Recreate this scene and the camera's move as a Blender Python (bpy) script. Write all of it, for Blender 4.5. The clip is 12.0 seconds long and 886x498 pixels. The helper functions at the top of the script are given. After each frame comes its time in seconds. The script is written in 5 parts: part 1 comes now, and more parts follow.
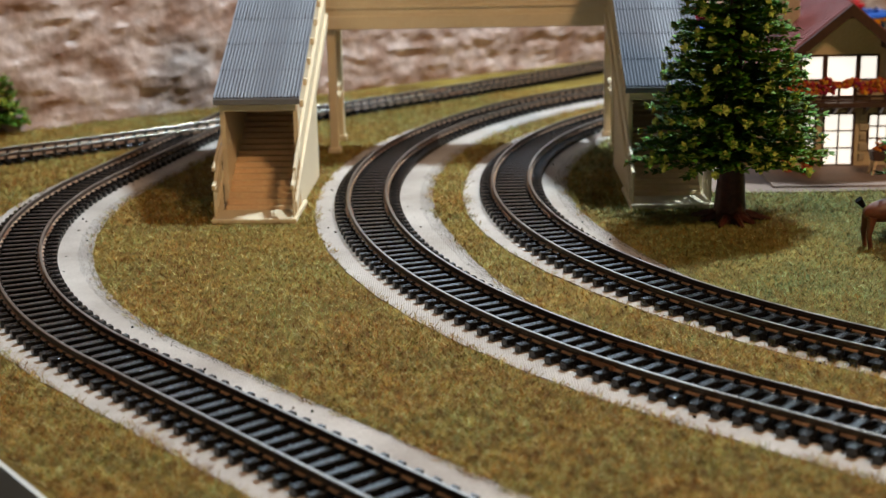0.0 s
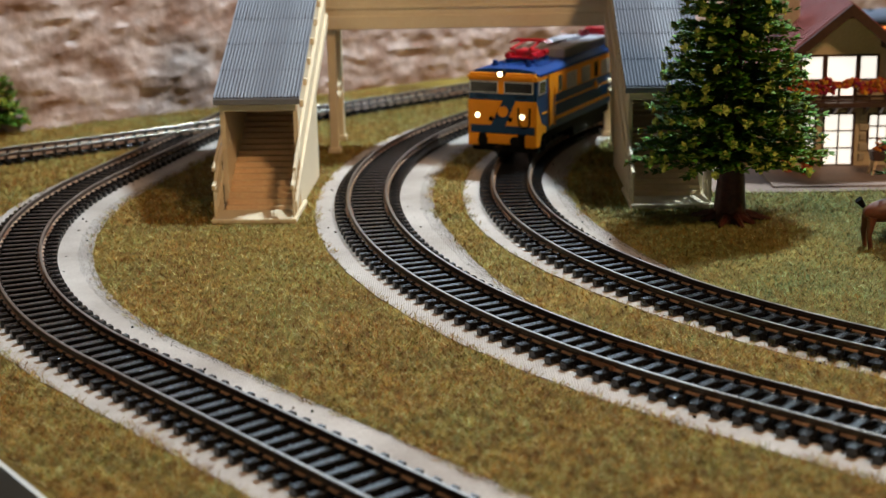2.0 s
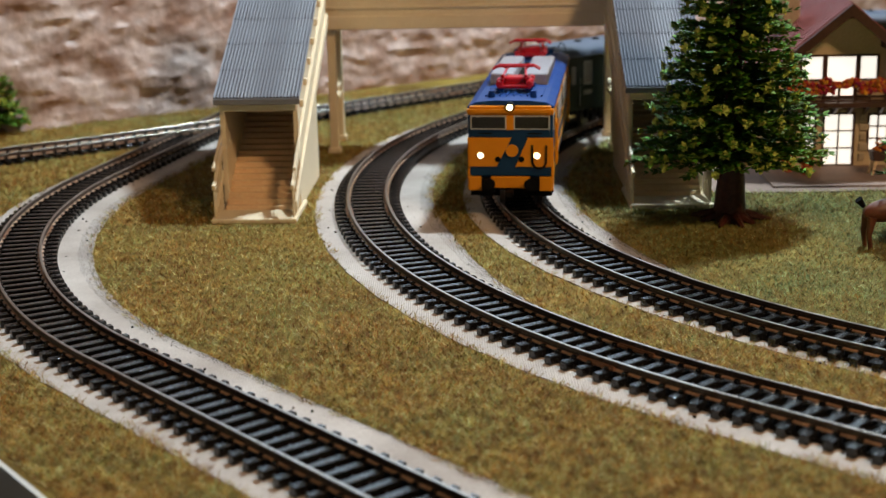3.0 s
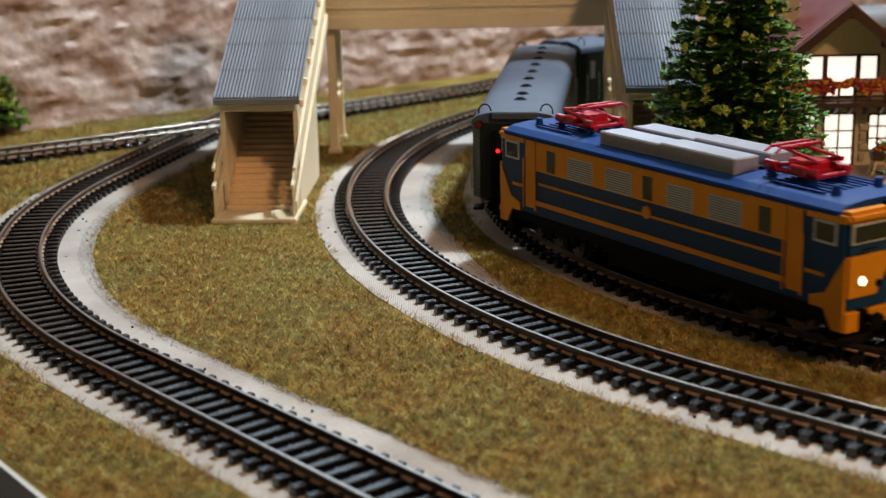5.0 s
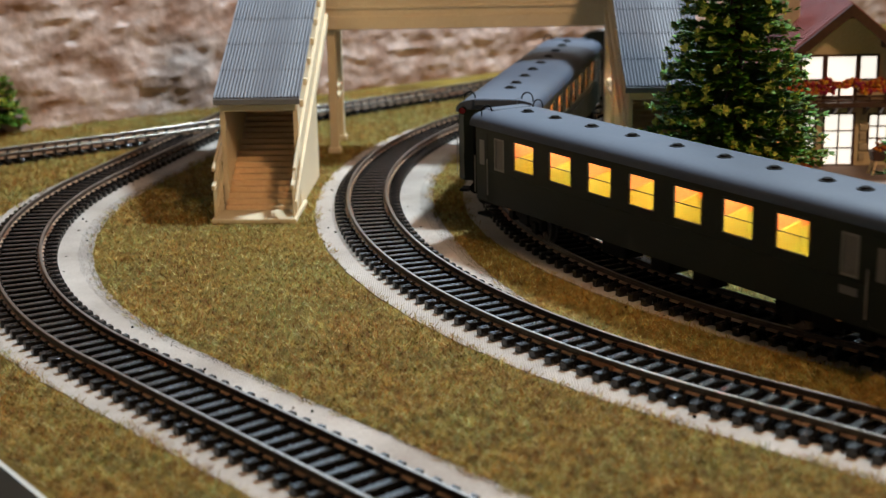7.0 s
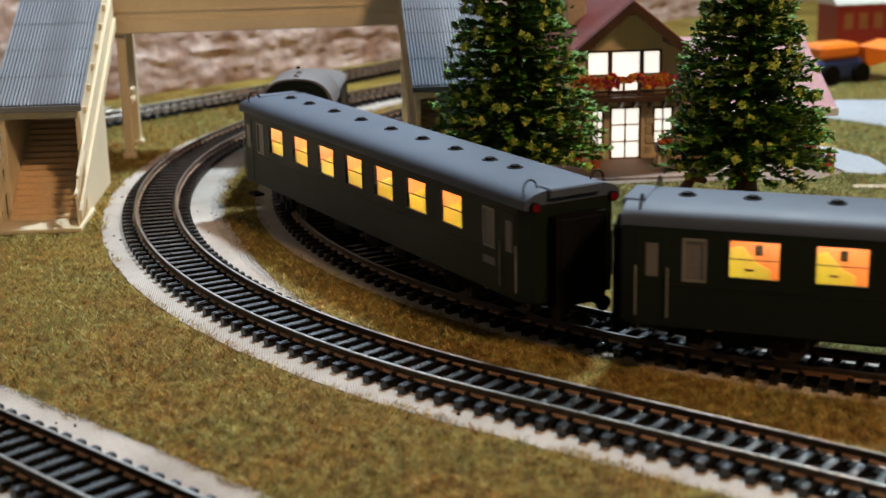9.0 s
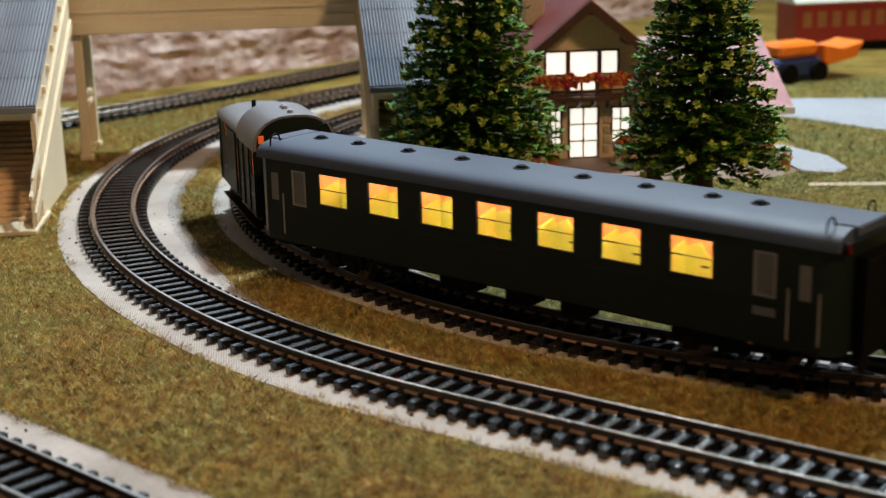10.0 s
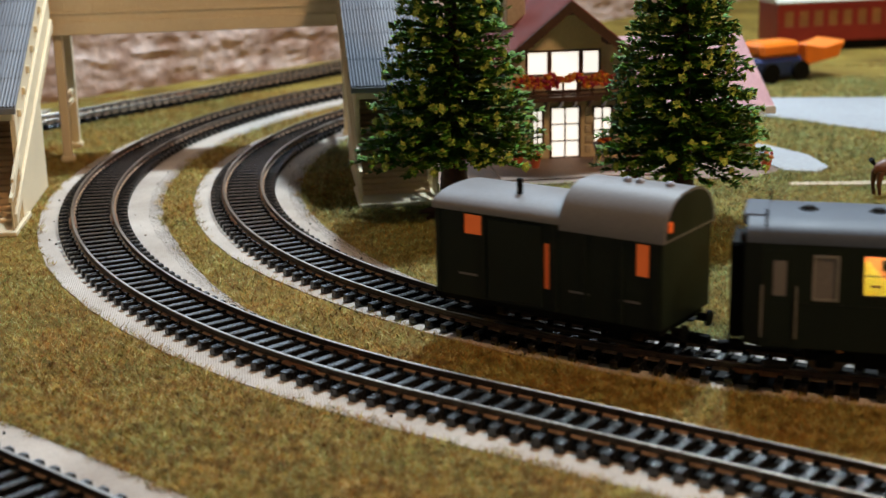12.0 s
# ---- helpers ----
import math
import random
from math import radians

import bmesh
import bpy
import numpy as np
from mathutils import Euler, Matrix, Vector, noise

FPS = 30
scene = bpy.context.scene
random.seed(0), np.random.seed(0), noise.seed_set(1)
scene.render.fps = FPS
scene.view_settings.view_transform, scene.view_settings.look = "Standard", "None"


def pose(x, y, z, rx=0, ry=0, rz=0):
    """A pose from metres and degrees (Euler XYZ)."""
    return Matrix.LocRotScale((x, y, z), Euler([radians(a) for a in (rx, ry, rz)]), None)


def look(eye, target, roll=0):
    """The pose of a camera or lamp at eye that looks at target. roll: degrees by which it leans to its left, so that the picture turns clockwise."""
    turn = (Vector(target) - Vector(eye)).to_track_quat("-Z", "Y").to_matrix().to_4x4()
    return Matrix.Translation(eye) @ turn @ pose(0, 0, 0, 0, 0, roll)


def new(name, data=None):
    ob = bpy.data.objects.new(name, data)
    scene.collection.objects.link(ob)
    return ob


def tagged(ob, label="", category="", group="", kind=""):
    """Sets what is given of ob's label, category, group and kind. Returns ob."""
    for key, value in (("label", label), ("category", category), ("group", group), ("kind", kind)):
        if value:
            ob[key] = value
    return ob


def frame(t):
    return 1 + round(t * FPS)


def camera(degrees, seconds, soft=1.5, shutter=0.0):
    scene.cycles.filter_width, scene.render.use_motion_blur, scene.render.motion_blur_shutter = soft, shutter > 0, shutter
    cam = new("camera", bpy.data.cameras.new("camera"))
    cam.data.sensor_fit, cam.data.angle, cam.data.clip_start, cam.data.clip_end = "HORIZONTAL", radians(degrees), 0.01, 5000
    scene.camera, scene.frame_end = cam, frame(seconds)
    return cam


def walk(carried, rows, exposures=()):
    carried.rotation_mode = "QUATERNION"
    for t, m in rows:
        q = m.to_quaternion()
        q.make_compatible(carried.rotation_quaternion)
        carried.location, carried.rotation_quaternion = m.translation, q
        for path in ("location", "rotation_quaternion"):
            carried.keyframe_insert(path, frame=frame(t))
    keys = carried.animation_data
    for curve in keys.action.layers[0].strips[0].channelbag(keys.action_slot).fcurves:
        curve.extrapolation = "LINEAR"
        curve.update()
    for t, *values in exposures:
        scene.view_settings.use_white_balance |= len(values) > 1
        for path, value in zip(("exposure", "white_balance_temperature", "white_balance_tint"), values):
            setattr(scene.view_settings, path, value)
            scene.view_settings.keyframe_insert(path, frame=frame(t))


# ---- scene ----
# ---------------------------------------------------------------- camera
MM = 0.001
cam = camera(34.6, 12.0, soft=1.15, shutter=0.4)
cam.data.dof.use_dof = True
cam.data.dof.focus_distance = 0.505
cam.data.dof.aperture_fstop = 18.0


def cam_pose(u):
    """The tripod head's turn: u = 0 before the pan, 1 at its end."""
    return pose(0.02923 * u, -0.00273 * u, 0.14545 + 0.00256 * u, 90 - 14.815 - 0.375 * u, 0, -8.413 * u) @ pose(0, 0, 0, 0, 0, -1.073 - 0.245 * u)


PAN = [(0.0, 0.0), (7.0, 0.0), (7.1, 0.005), (7.2, 0.12), (7.3, 0.215), (7.4, 0.232), (7.5, 0.241), (7.6, 0.283), (7.7, 0.345),
       (7.9, 0.44), (8.3, 0.61), (8.7, 0.725), (9.0, 0.775), (9.3, 0.794), (9.5, 0.80), (9.6, 0.815), (9.8, 0.88), (10.0, 0.931),
       (10.2, 0.944), (10.5, 0.954), (11.0, 0.970), (11.5, 0.986), (12.0, 1.0)]
walk(cam, [(t, cam_pose(u)) for t, u in PAN])

# ---------------------------------------------------------------- light
world = bpy.data.worlds.new("room_air")
scene.world = world
world.use_nodes = True
world.node_tree.nodes["Background"].inputs[0].default_value = (1.0, 0.82, 0.62, 1)
world.node_tree.nodes["Background"].inputs[1].default_value = 0.035
scene.view_settings.exposure = 0.0


def ceiling_lamp(name, eye, target, size, watts, colour):
    data = bpy.data.lights.new(name, "AREA")
    data.shape, data.size, data.energy, data.color = "DISK", size, watts, colour
    ob = new(name, data)
    ob.matrix_world = look(eye, target)
    return ob


ceiling_lamp("desk_lamp", (0.41, 0.99, 0.92), (0.02, 0.56, 0.0), 0.09, 17.0, (0.80, 0.95, 1.04))
ceiling_lamp("ceiling_lamp", (0.72, -0.42, 1.05), (0.0, 0.6, 0.0), 0.22, 11.0, (1.0, 0.64, 0.35))


ceiling_lamp("window_daylight", (0.10, 2.86, 1.15), (0.0, 0.6, 0.2), 1.3, 26.0, (0.62, 0.80, 1.0))


# ---------------------------------------------------------------- materials
def material(name, colour, rough=0.6, metal=0.0, vary=0.15, fine=900.0, coarse=60.0, bump=0.2, second=None, spread=0.5, spec=0.5, bump_mm=0.15):
    """A surface with grain and stains: colour shifts at two scales, roughness wear and relief."""
    m = bpy.data.materials.new(name)
    m.use_nodes = True
    nt = m.node_tree
    n, ln = nt.nodes, nt.links
    b = n["Principled BSDF"]
    b.inputs["Metallic"].default_value = metal
    b.inputs["Specular IOR Level"].default_value = spec
    co = n.new("ShaderNodeTexCoord")
    big, small = n.new("ShaderNodeTexNoise"), n.new("ShaderNodeTexNoise")
    big.inputs["Scale"].default_value, small.inputs["Scale"].default_value = coarse, fine
    big.inputs["Detail"].default_value, small.inputs["Detail"].default_value = 5, 3
    for t in (big, small):
        ln.new(co.outputs["Object"], t.inputs["Vector"])
    ramp = n.new("ShaderNodeValToRGB")
    ramp.color_ramp.elements[0].position, ramp.color_ramp.elements[1].position = 0.5 - spread / 2, 0.5 + spread / 2
    dark = [c * (1 - vary) for c in colour]
    light = [min(1, c * (1 + vary)) for c in colour] if second is None else list(second)
    ramp.color_ramp.elements[0].color, ramp.color_ramp.elements[1].color = (*dark, 1), (*light, 1)
    ln.new(big.outputs["Fac"], ramp.inputs["Fac"])
    mix = n.new("ShaderNodeMix")
    mix.data_type, mix.blend_type = "RGBA", "OVERLAY"
    mix.inputs["Factor"].default_value = min(1.0, vary * 2)
    ln.new(ramp.outputs["Color"], mix.inputs["A"])
    ln.new(small.outputs["Fac"], mix.inputs["B"])
    ln.new(mix.outputs["Result"], b.inputs["Base Color"])
    rr = n.new("ShaderNodeMapRange")
    rr.inputs["To Min"].default_value, rr.inputs["To Max"].default_value = max(0.05, rough - 0.1), min(1, rough + 0.12)
    ln.new(big.outputs["Fac"], rr.inputs["Value"])
    ln.new(rr.outputs["Result"], b.inputs["Roughness"])
    bp = n.new("ShaderNodeBump")
    bp.inputs["Strength"].default_value, bp.inputs["Distance"].default_value = bump, bump_mm * MM
    ln.new(small.outputs["Fac"], bp.inputs["Height"])
    ln.new(bp.outputs["Normal"], b.inputs["Normal"])
    return m


def island_tint(m, amount):
    """Lets each loose piece of a mesh differ a little in brightness and hue."""
    nt = m.node_tree
    b = nt.nodes["Principled BSDF"]
    src = b.inputs["Base Color"].links[0].from_socket
    geo, hsv = nt.nodes.new("ShaderNodeNewGeometry"), nt.nodes.new("ShaderNodeHueSaturation")
    for sock, lo, hi in (("Value", 1 - amount, 1 + amount), ("Hue", 0.5 - amount * 0.11, 0.5 + amount * 0.12)):
        r = nt.nodes.new("ShaderNodeMapRange")
        r.inputs["To Min"].default_value, r.inputs["To Max"].default_value = lo, hi
        nt.links.new(geo.outputs["Random Per Island"], r.inputs["Value"])
        nt.links.new(r.outputs["Result"], hsv.inputs[sock])
    nt.links.new(src, hsv.inputs["Color"])
    nt.links.new(hsv.outputs["Color"], b.inputs["Base Color"])
    return m


def fibre_tint(m, tints):
    """Each fibre takes one of several dyes, as static grass is blended."""
    nt = m.node_tree
    b = nt.nodes["Principled BSDF"]
    src = b.inputs["Base Color"].links[0].from_socket
    geo, ramp, mix = nt.nodes.new("ShaderNodeNewGeometry"), nt.nodes.new("ShaderNodeValToRGB"), nt.nodes.new("ShaderNodeMix")
    ramp.color_ramp.interpolation = "CONSTANT"
    el = ramp.color_ramp.elements
    while len(el) < len(tints):
        el.new(0.5)
    for e, (at, c) in zip(el, tints):
        e.position, e.color = at, (*c, 1)
    mix.data_type, mix.blend_type = "RGBA", "MULTIPLY"
    mix.inputs["Factor"].default_value = 1.0
    nt.links.new(geo.outputs["Random Per Island"], ramp.inputs["Fac"])
    nt.links.new(src, mix.inputs["A"])
    nt.links.new(ramp.outputs["Color"], mix.inputs["B"])
    # broad patches where rust or green fibres prevail
    co, patch, hue, over = nt.nodes.new("ShaderNodeTexCoord"), nt.nodes.new("ShaderNodeTexNoise"), nt.nodes.new("ShaderNodeValToRGB"), nt.nodes.new("ShaderNodeMix")
    patch.inputs["Scale"].default_value, patch.inputs["Detail"].default_value = 26.0, 4
    hue.color_ramp.elements[0].position, hue.color_ramp.elements[1].position = 0.36, 0.64
    hue.color_ramp.elements[0].color, hue.color_ramp.elements[1].color = (1.08, 0.95, 0.88, 1), (0.92, 1.05, 1.12, 1)
    over.data_type, over.blend_type = "RGBA", "MULTIPLY"
    over.inputs["Factor"].default_value = 1.0
    nt.links.new(co.outputs["Object"], patch.inputs["Vector"])
    nt.links.new(patch.outputs["Fac"], hue.inputs["Fac"])
    nt.links.new(mix.outputs["Result"], over.inputs["A"])
    nt.links.new(hue.outputs["Color"], over.inputs["B"])
    nt.links.new(over.outputs["Result"], b.inputs["Base Color"])
    return m


def object_tint(m, amount):
    nt = m.node_tree
    b = nt.nodes["Principled BSDF"]
    src = b.inputs["Base Color"].links[0].from_socket
    info, hsv, r = nt.nodes.new("ShaderNodeObjectInfo"), nt.nodes.new("ShaderNodeHueSaturation"), nt.nodes.new("ShaderNodeMapRange")
    r.inputs["To Min"].default_value, r.inputs["To Max"].default_value = 1 - amount, 1 + amount
    nt.links.new(info.outputs["Random"], r.inputs["Value"])
    nt.links.new(r.outputs["Result"], hsv.inputs["Value"])
    nt.links.new(src, hsv.inputs["Color"])
    nt.links.new(hsv.outputs["Color"], b.inputs["Base Color"])
    return m


def glowing(name, colour, strength):
    m = bpy.data.materials.new(name)
    m.use_nodes = True
    b = m.node_tree.nodes["Principled BSDF"]
    b.inputs["Base Color"].default_value = (*colour, 1)
    b.inputs["Emission Color"].default_value = (*colour, 1)
    b.inputs["Emission Strength"].default_value = strength
    return m


def clear_glass(name, tint=(0.9, 0.9, 0.9), gloss=0.12):
    m = bpy.data.materials.new(name)
    m.use_nodes = True
    nt = m.node_tree
    out = nt.nodes["Material Output"]
    tr, gl, mx = nt.nodes.new("ShaderNodeBsdfTransparent"), nt.nodes.new("ShaderNodeBsdfGlossy"), nt.nodes.new("ShaderNodeMixShader")
    tr.inputs[0].default_value = (*tint, 1)
    gl.inputs["Roughness"].default_value = 0.08
    mx.inputs[0].default_value = gloss
    nt.links.new(tr.outputs[0], mx.inputs[1])
    nt.links.new(gl.outputs[0], mx.inputs[2])
    nt.links.new(mx.outputs[0], out.inputs["Surface"])
    return m


M_GRASS = material("grass_mat", (0.19, 0.118, 0.022), 0.9, vary=0.35, fine=1400, coarse=24, bump=0.7, second=(0.28, 0.205, 0.045), spread=0.35, spec=0.15, bump_mm=0.8)
M_BLADE = fibre_tint(material("grass_fibre", (0.28, 0.195, 0.048), 0.75, vary=0.3, fine=420, coarse=210, bump=0.0, second=(0.46, 0.38, 0.125), spread=0.3, spec=0.2),
                    ((0.0, (0.85, 0.42, 0.24)), (0.20, (0.92, 0.66, 0.45)), (0.40, (0.66, 0.92, 0.85)), (0.58, (1.0, 0.90, 0.65)), (0.78, (1.15, 1.15, 1.05)), (0.92, (1.6, 1.8, 2.6))))
M_LAWN = fibre_tint(material("lawn_fibre", (0.22, 0.185, 0.055), 0.75, vary=0.3, fine=420, coarse=210, bump=0.0, second=(0.36, 0.35, 0.13), spread=0.3, spec=0.2),
                   ((0.0, (0.80, 0.42, 0.22)), (0.12, (0.60, 0.62, 0.6)), (0.35, (0.62, 0.85, 0.9)), (0.55, (0.95, 0.95, 0.7)), (0.75, (1.05, 1.2, 1.1)), (0.93, (1.5, 1.75, 2.2))))
M_BED = material("cloth_roadbed", (0.42, 0.36, 0.315), 0.95, vary=0.14, fine=1600, coarse=26, bump=0.5, second=(0.61, 0.555, 0.51), spec=0.1, bump_mm=0.3)
M_SLEEPER = object_tint(material("black_sleeper_plastic", (0.004, 0.004, 0.0045), 0.22, vary=0.4, fine=1300, coarse=300, bump=1.0, second=(0.010, 0.010, 0.011), bump_mm=0.25, spec=0.6), 0.4)
M_RAILTOP = material("worn_rail_steel", (0.33, 0.29, 0.25), 0.36, metal=1.0, vary=0.25, fine=800, coarse=60, bump=0.1)
M_RAILSIDE = material("bronzed_rail_side", (0.075, 0.054, 0.041), 0.40, metal=0.4, vary=0.4, fine=900, coarse=50, bump=0.3)
M_RAILFOOT = material("copper_rail_foot", (0.40, 0.25, 0.155), 0.42, metal=0.35, vary=0.3, fine=900, coarse=90, bump=0.2)
M_JOINER = material("copper_rail_joiner", (0.36, 0.18, 0.10), 0.4, metal=0.7, vary=0.25, fine=900, coarse=90)
M_ROCK = material("plaster_rock", (0.40, 0.235, 0.17), 0.5, vary=0.3, fine=150, coarse=42, bump=1.0, second=(0.55, 0.43, 0.385), spread=0.3, bump_mm=1.3)
M_CREAM = material("cream_plastic", (0.72, 0.62, 0.44), 0.5, vary=0.07, fine=700, coarse=40, bump=0.15)
M_ROOFGREY = material("grey_corrugated_plastic", (0.185, 0.20, 0.235), 0.5, spec=0.3, vary=0.12, fine=900, coarse=50, bump=0.2)
M_WOODSTEP = material("tan_step_plastic", (0.74, 0.54, 0.33), 0.55, vary=0.12, fine=700, coarse=60)
M_BARK = material("glossy_brown_trunk", (0.065, 0.018, 0.010), 0.32, vary=0.3, fine=600, coarse=120, bump=0.6, bump_mm=0.4, spec=0.3)
M_NEEDLE = island_tint(material("dark_green_branch", (0.050, 0.125, 0.012), 0.6, vary=0.4, fine=900, coarse=70, bump=0.2, second=(0.15, 0.30, 0.032), spec=0.14), 0.32)
M_TIP = island_tint(material("yellow_green_flock", (0.41, 0.47, 0.08), 0.85, vary=0.2, fine=900, coarse=80, bump=0.4, second=(0.56, 0.62, 0.14), spec=0.15), 0.18)
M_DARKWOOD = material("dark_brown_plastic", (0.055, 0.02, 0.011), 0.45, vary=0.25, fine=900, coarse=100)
M_ROOFRED = material("dull_red_tile_plastic", (0.21, 0.058, 0.055), 0.5, vary=0.18, fine=800, coarse=60)
M_STUCCO = material("beige_stucco", (0.58, 0.46, 0.29), 0.8, vary=0.12, fine=900, coarse=60, bump=0.4)
M_TERRACE = material("brown_terrace", (0.20, 0.13, 0.095), 0.7, vary=0.2, fine=700, coarse=60)
M_PATH = material("pale_path", (0.42, 0.34, 0.24), 0.9, vary=0.15, fine=700, coarse=40)
M_ROAD = material("pale_grey_road", (0.30, 0.32, 0.35), 0.7, vary=0.12, fine=500, coarse=20)
M_FLOWER = island_tint(material("red_flower_flock", (0.42, 0.05, 0.012), 0.8, vary=0.3, fine=900, coarse=200), 0.5)
M_HOUSEGLOW = glowing("lit_window_paper", (1.0, 0.93, 0.82), 1.05)
M_YELLOW = material("loco_yellow_paint", (0.74, 0.27, 0.008), 0.38, spec=0.22, vary=0.06, fine=900, coarse=60, bump=0.05)
M_BLUE = material("loco_blue_paint", (0.007, 0.040, 0.105), 0.36, spec=0.2, vary=0.1, fine=900, coarse=60, bump=0.05)
M_ROOFBLUE = material("loco_roof_blue", (0.008, 0.045, 0.20), 0.5, spec=0.12, vary=0.1, fine=900, coarse=60, bump=0.05)
M_SILVER = material("silver_grey_paint", (0.34, 0.33, 0.37), 0.4, metal=0.15, vary=0.08, fine=900, coarse=60)
M_GRILLE = material("grille_grey", (0.27, 0.25, 0.23), 0.45, metal=0.3, vary=0.1, fine=900, coarse=60)
M_PANTO = material("red_pantograph_paint", (0.46, 0.008, 0.02), 0.28, vary=0.15, fine=900, coarse=100)
M_BLACK = material("black_underframe", (0.005, 0.0047, 0.0045), 0.65, spec=0.08, vary=0.3, fine=900, coarse=120)
M_WHEEL = material("dark_wheel_steel", (0.10, 0.09, 0.085), 0.35, metal=0.9, vary=0.2)
M_DARKGLASS = material("dark_window_glass", (0.012, 0.012, 0.012), 0.08, vary=0.05, bump=0.0)
M_FRAME = material("pale_window_frame", (0.55, 0.55, 0.52), 0.4, vary=0.05)
M_LAMPON = glowing("lit_headlamp", (1.0, 0.76, 0.38), 8.0)
M_REDLAMP = glowing("lit_red_lamp", (1.0, 0.015, 0.01), 2.2)
M_BLIND = material("brown_window_blind", (0.30, 0.14, 0.05), 0.6, vary=0.2)
M_REDLENS = material("dark_red_lens", (0.12, 0.006, 0.008), 0.2, vary=0.05)
M_GREEN = material("dark_green_coach_paint", (0.008, 0.0125, 0.0085), 0.42, spec=0.2, vary=0.12, fine=900, coarse=60, bump=0.05)
M_COACHROOF = material("grey_coach_roof", (0.060, 0.076, 0.112), 0.55, spec=0.3, vary=0.08, fine=900, coarse=40, bump=0.08)
M_VANROOF = material("light_grey_van_roof", (0.17, 0.165, 0.175), 0.42, spec=0.35, vary=0.08, fine=900, coarse=40, bump=0.08)
M_WINGROOF = material("pink_tile_plastic", (0.55, 0.32, 0.37), 0.45, vary=0.15, fine=800, coarse=60)
M_SEAT = material("yellow_seat_plastic", (0.60, 0.62, 0.09), 0.6, vary=0.08)
M_CABIN = material("orange_cabin_wall", (0.85, 0.33, 0.11), 0.6, vary=0.08)
M_STRIP = glowing("lit_cabin_strip", (1.0, 0.90, 0.70), 24.0)
M_ORANGEGLOW = glowing("lit_orange_pane", (1.0, 0.17, 0.03), 0.20)
M_DIMGLOW = glowing("dim_orange_slit", (1.0, 0.17, 0.03), 0.06)
M_TERRACOTTA = material("terracotta", (0.50, 0.10, 0.04), 0.7, vary=0.15, fine=700, coarse=150)
M_BEDSTAIN = material("blue_grey_overspray", (0.07, 0.085, 0.10), 0.95, vary=0.4, fine=900, coarse=70, bump=0.2, spec=0.1)


def speckled(m, scale, cut):
    """Leaves only grains of a paint, so that it fades like overspray."""
    nt = m.node_tree
    n, r = nt.nodes.new("ShaderNodeTexNoise"), nt.nodes.new("ShaderNodeMapRange")
    co = nt.nodes.new("ShaderNodeTexCoord")
    n.inputs["Scale"].default_value = scale
    r.inputs["From Min"].default_value, r.inputs["From Max"].default_value = cut - 0.12, cut + 0.12
    nt.links.new(co.outputs["Object"], n.inputs["Vector"])
    nt.links.new(n.outputs["Fac"], r.inputs["Value"])
    nt.links.new(r.outputs["Result"], nt.nodes["Principled BSDF"].inputs["Alpha"])
    return m


def woven(m, threads, depth):
    """Crossing threads of a cloth: fine relief and a slightly darker colour between them."""
    nt = m.node_tree
    b = nt.nodes["Principled BSDF"]
    src = b.inputs["Base Color"].links[0].from_socket
    co, add, shade, mix, bp = (nt.nodes.new("ShaderNode" + k) for k in ("TexCoord", "Math", "MapRange", "Mix", "Bump"))
    waves = []
    for way in ("X", "Y"):
        w = nt.nodes.new("ShaderNodeTexWave")
        w.bands_direction = way
        w.inputs["Scale"].default_value, w.inputs["Distortion"].default_value = threads, 0.6
        nt.links.new(co.outputs["Object"], w.inputs["Vector"])
        waves.append(w)
    add.operation = "MULTIPLY"
    for k, w in enumerate(waves):
        nt.links.new(w.outputs["Fac"], add.inputs[k])
    shade.inputs["To Min"].default_value, shade.inputs["To Max"].default_value = 0.93, 1.05
    nt.links.new(add.outputs[0], shade.inputs["Value"])
    mix.data_type, mix.blend_type = "RGBA", "MULTIPLY"
    mix.inputs["Factor"].default_value = 1.0
    nt.links.new(src, mix.inputs["A"])
    nt.links.new(shade.outputs["Result"], mix.inputs["B"])
    nt.links.new(mix.outputs["Result"], b.inputs["Base Color"])
    bp.inputs["Strength"].default_value, bp.inputs["Distance"].default_value = 0.7, depth * MM
    nt.links.new(add.outputs[0], bp.inputs["Height"])
    nt.links.new(b.inputs["Normal"].links[0].from_socket, bp.inputs["Normal"])
    nt.links.new(bp.outputs["Normal"], b.inputs["Normal"])
    return m


woven(M_BED, 400.0, 0.15)
speckled(M_BEDSTAIN, 1800.0, 0.67)
M_PANE = clear_glass("clear_coach_pane")
M_DIMPANE = material("frosted_grey_pane", (0.16, 0.14, 0.135), 0.35, vary=0.1)
M_WALLPAINT = material("room_wall_paint", (0.62, 0.56, 0.48), 0.85, vary=0.05, fine=60, coarse=3)
M_ROOMFLOOR = material("dark_room_floor", (0.05, 0.03, 0.022), 0.5, vary=0.2, fine=60, coarse=5)
M_BOARD = material("dark_board_edge", (0.05, 0.022, 0.014), 0.5, vary=0.3, fine=300, coarse=30)
M_REDTRAIN = material("red_coach_paint", (0.24, 0.016, 0.012), 0.4, vary=0.1)
M_ORANGE = material("orange_plastic", (0.85, 0.20, 0.01), 0.4, vary=0.1)
M_NAVY = material("navy_plastic", (0.02, 0.035, 0.12), 0.4, vary=0.1)
M_HIDE = material("red_brown_hide", (0.12, 0.036, 0.015), 0.5, vary=0.3, fine=500, coarse=90)


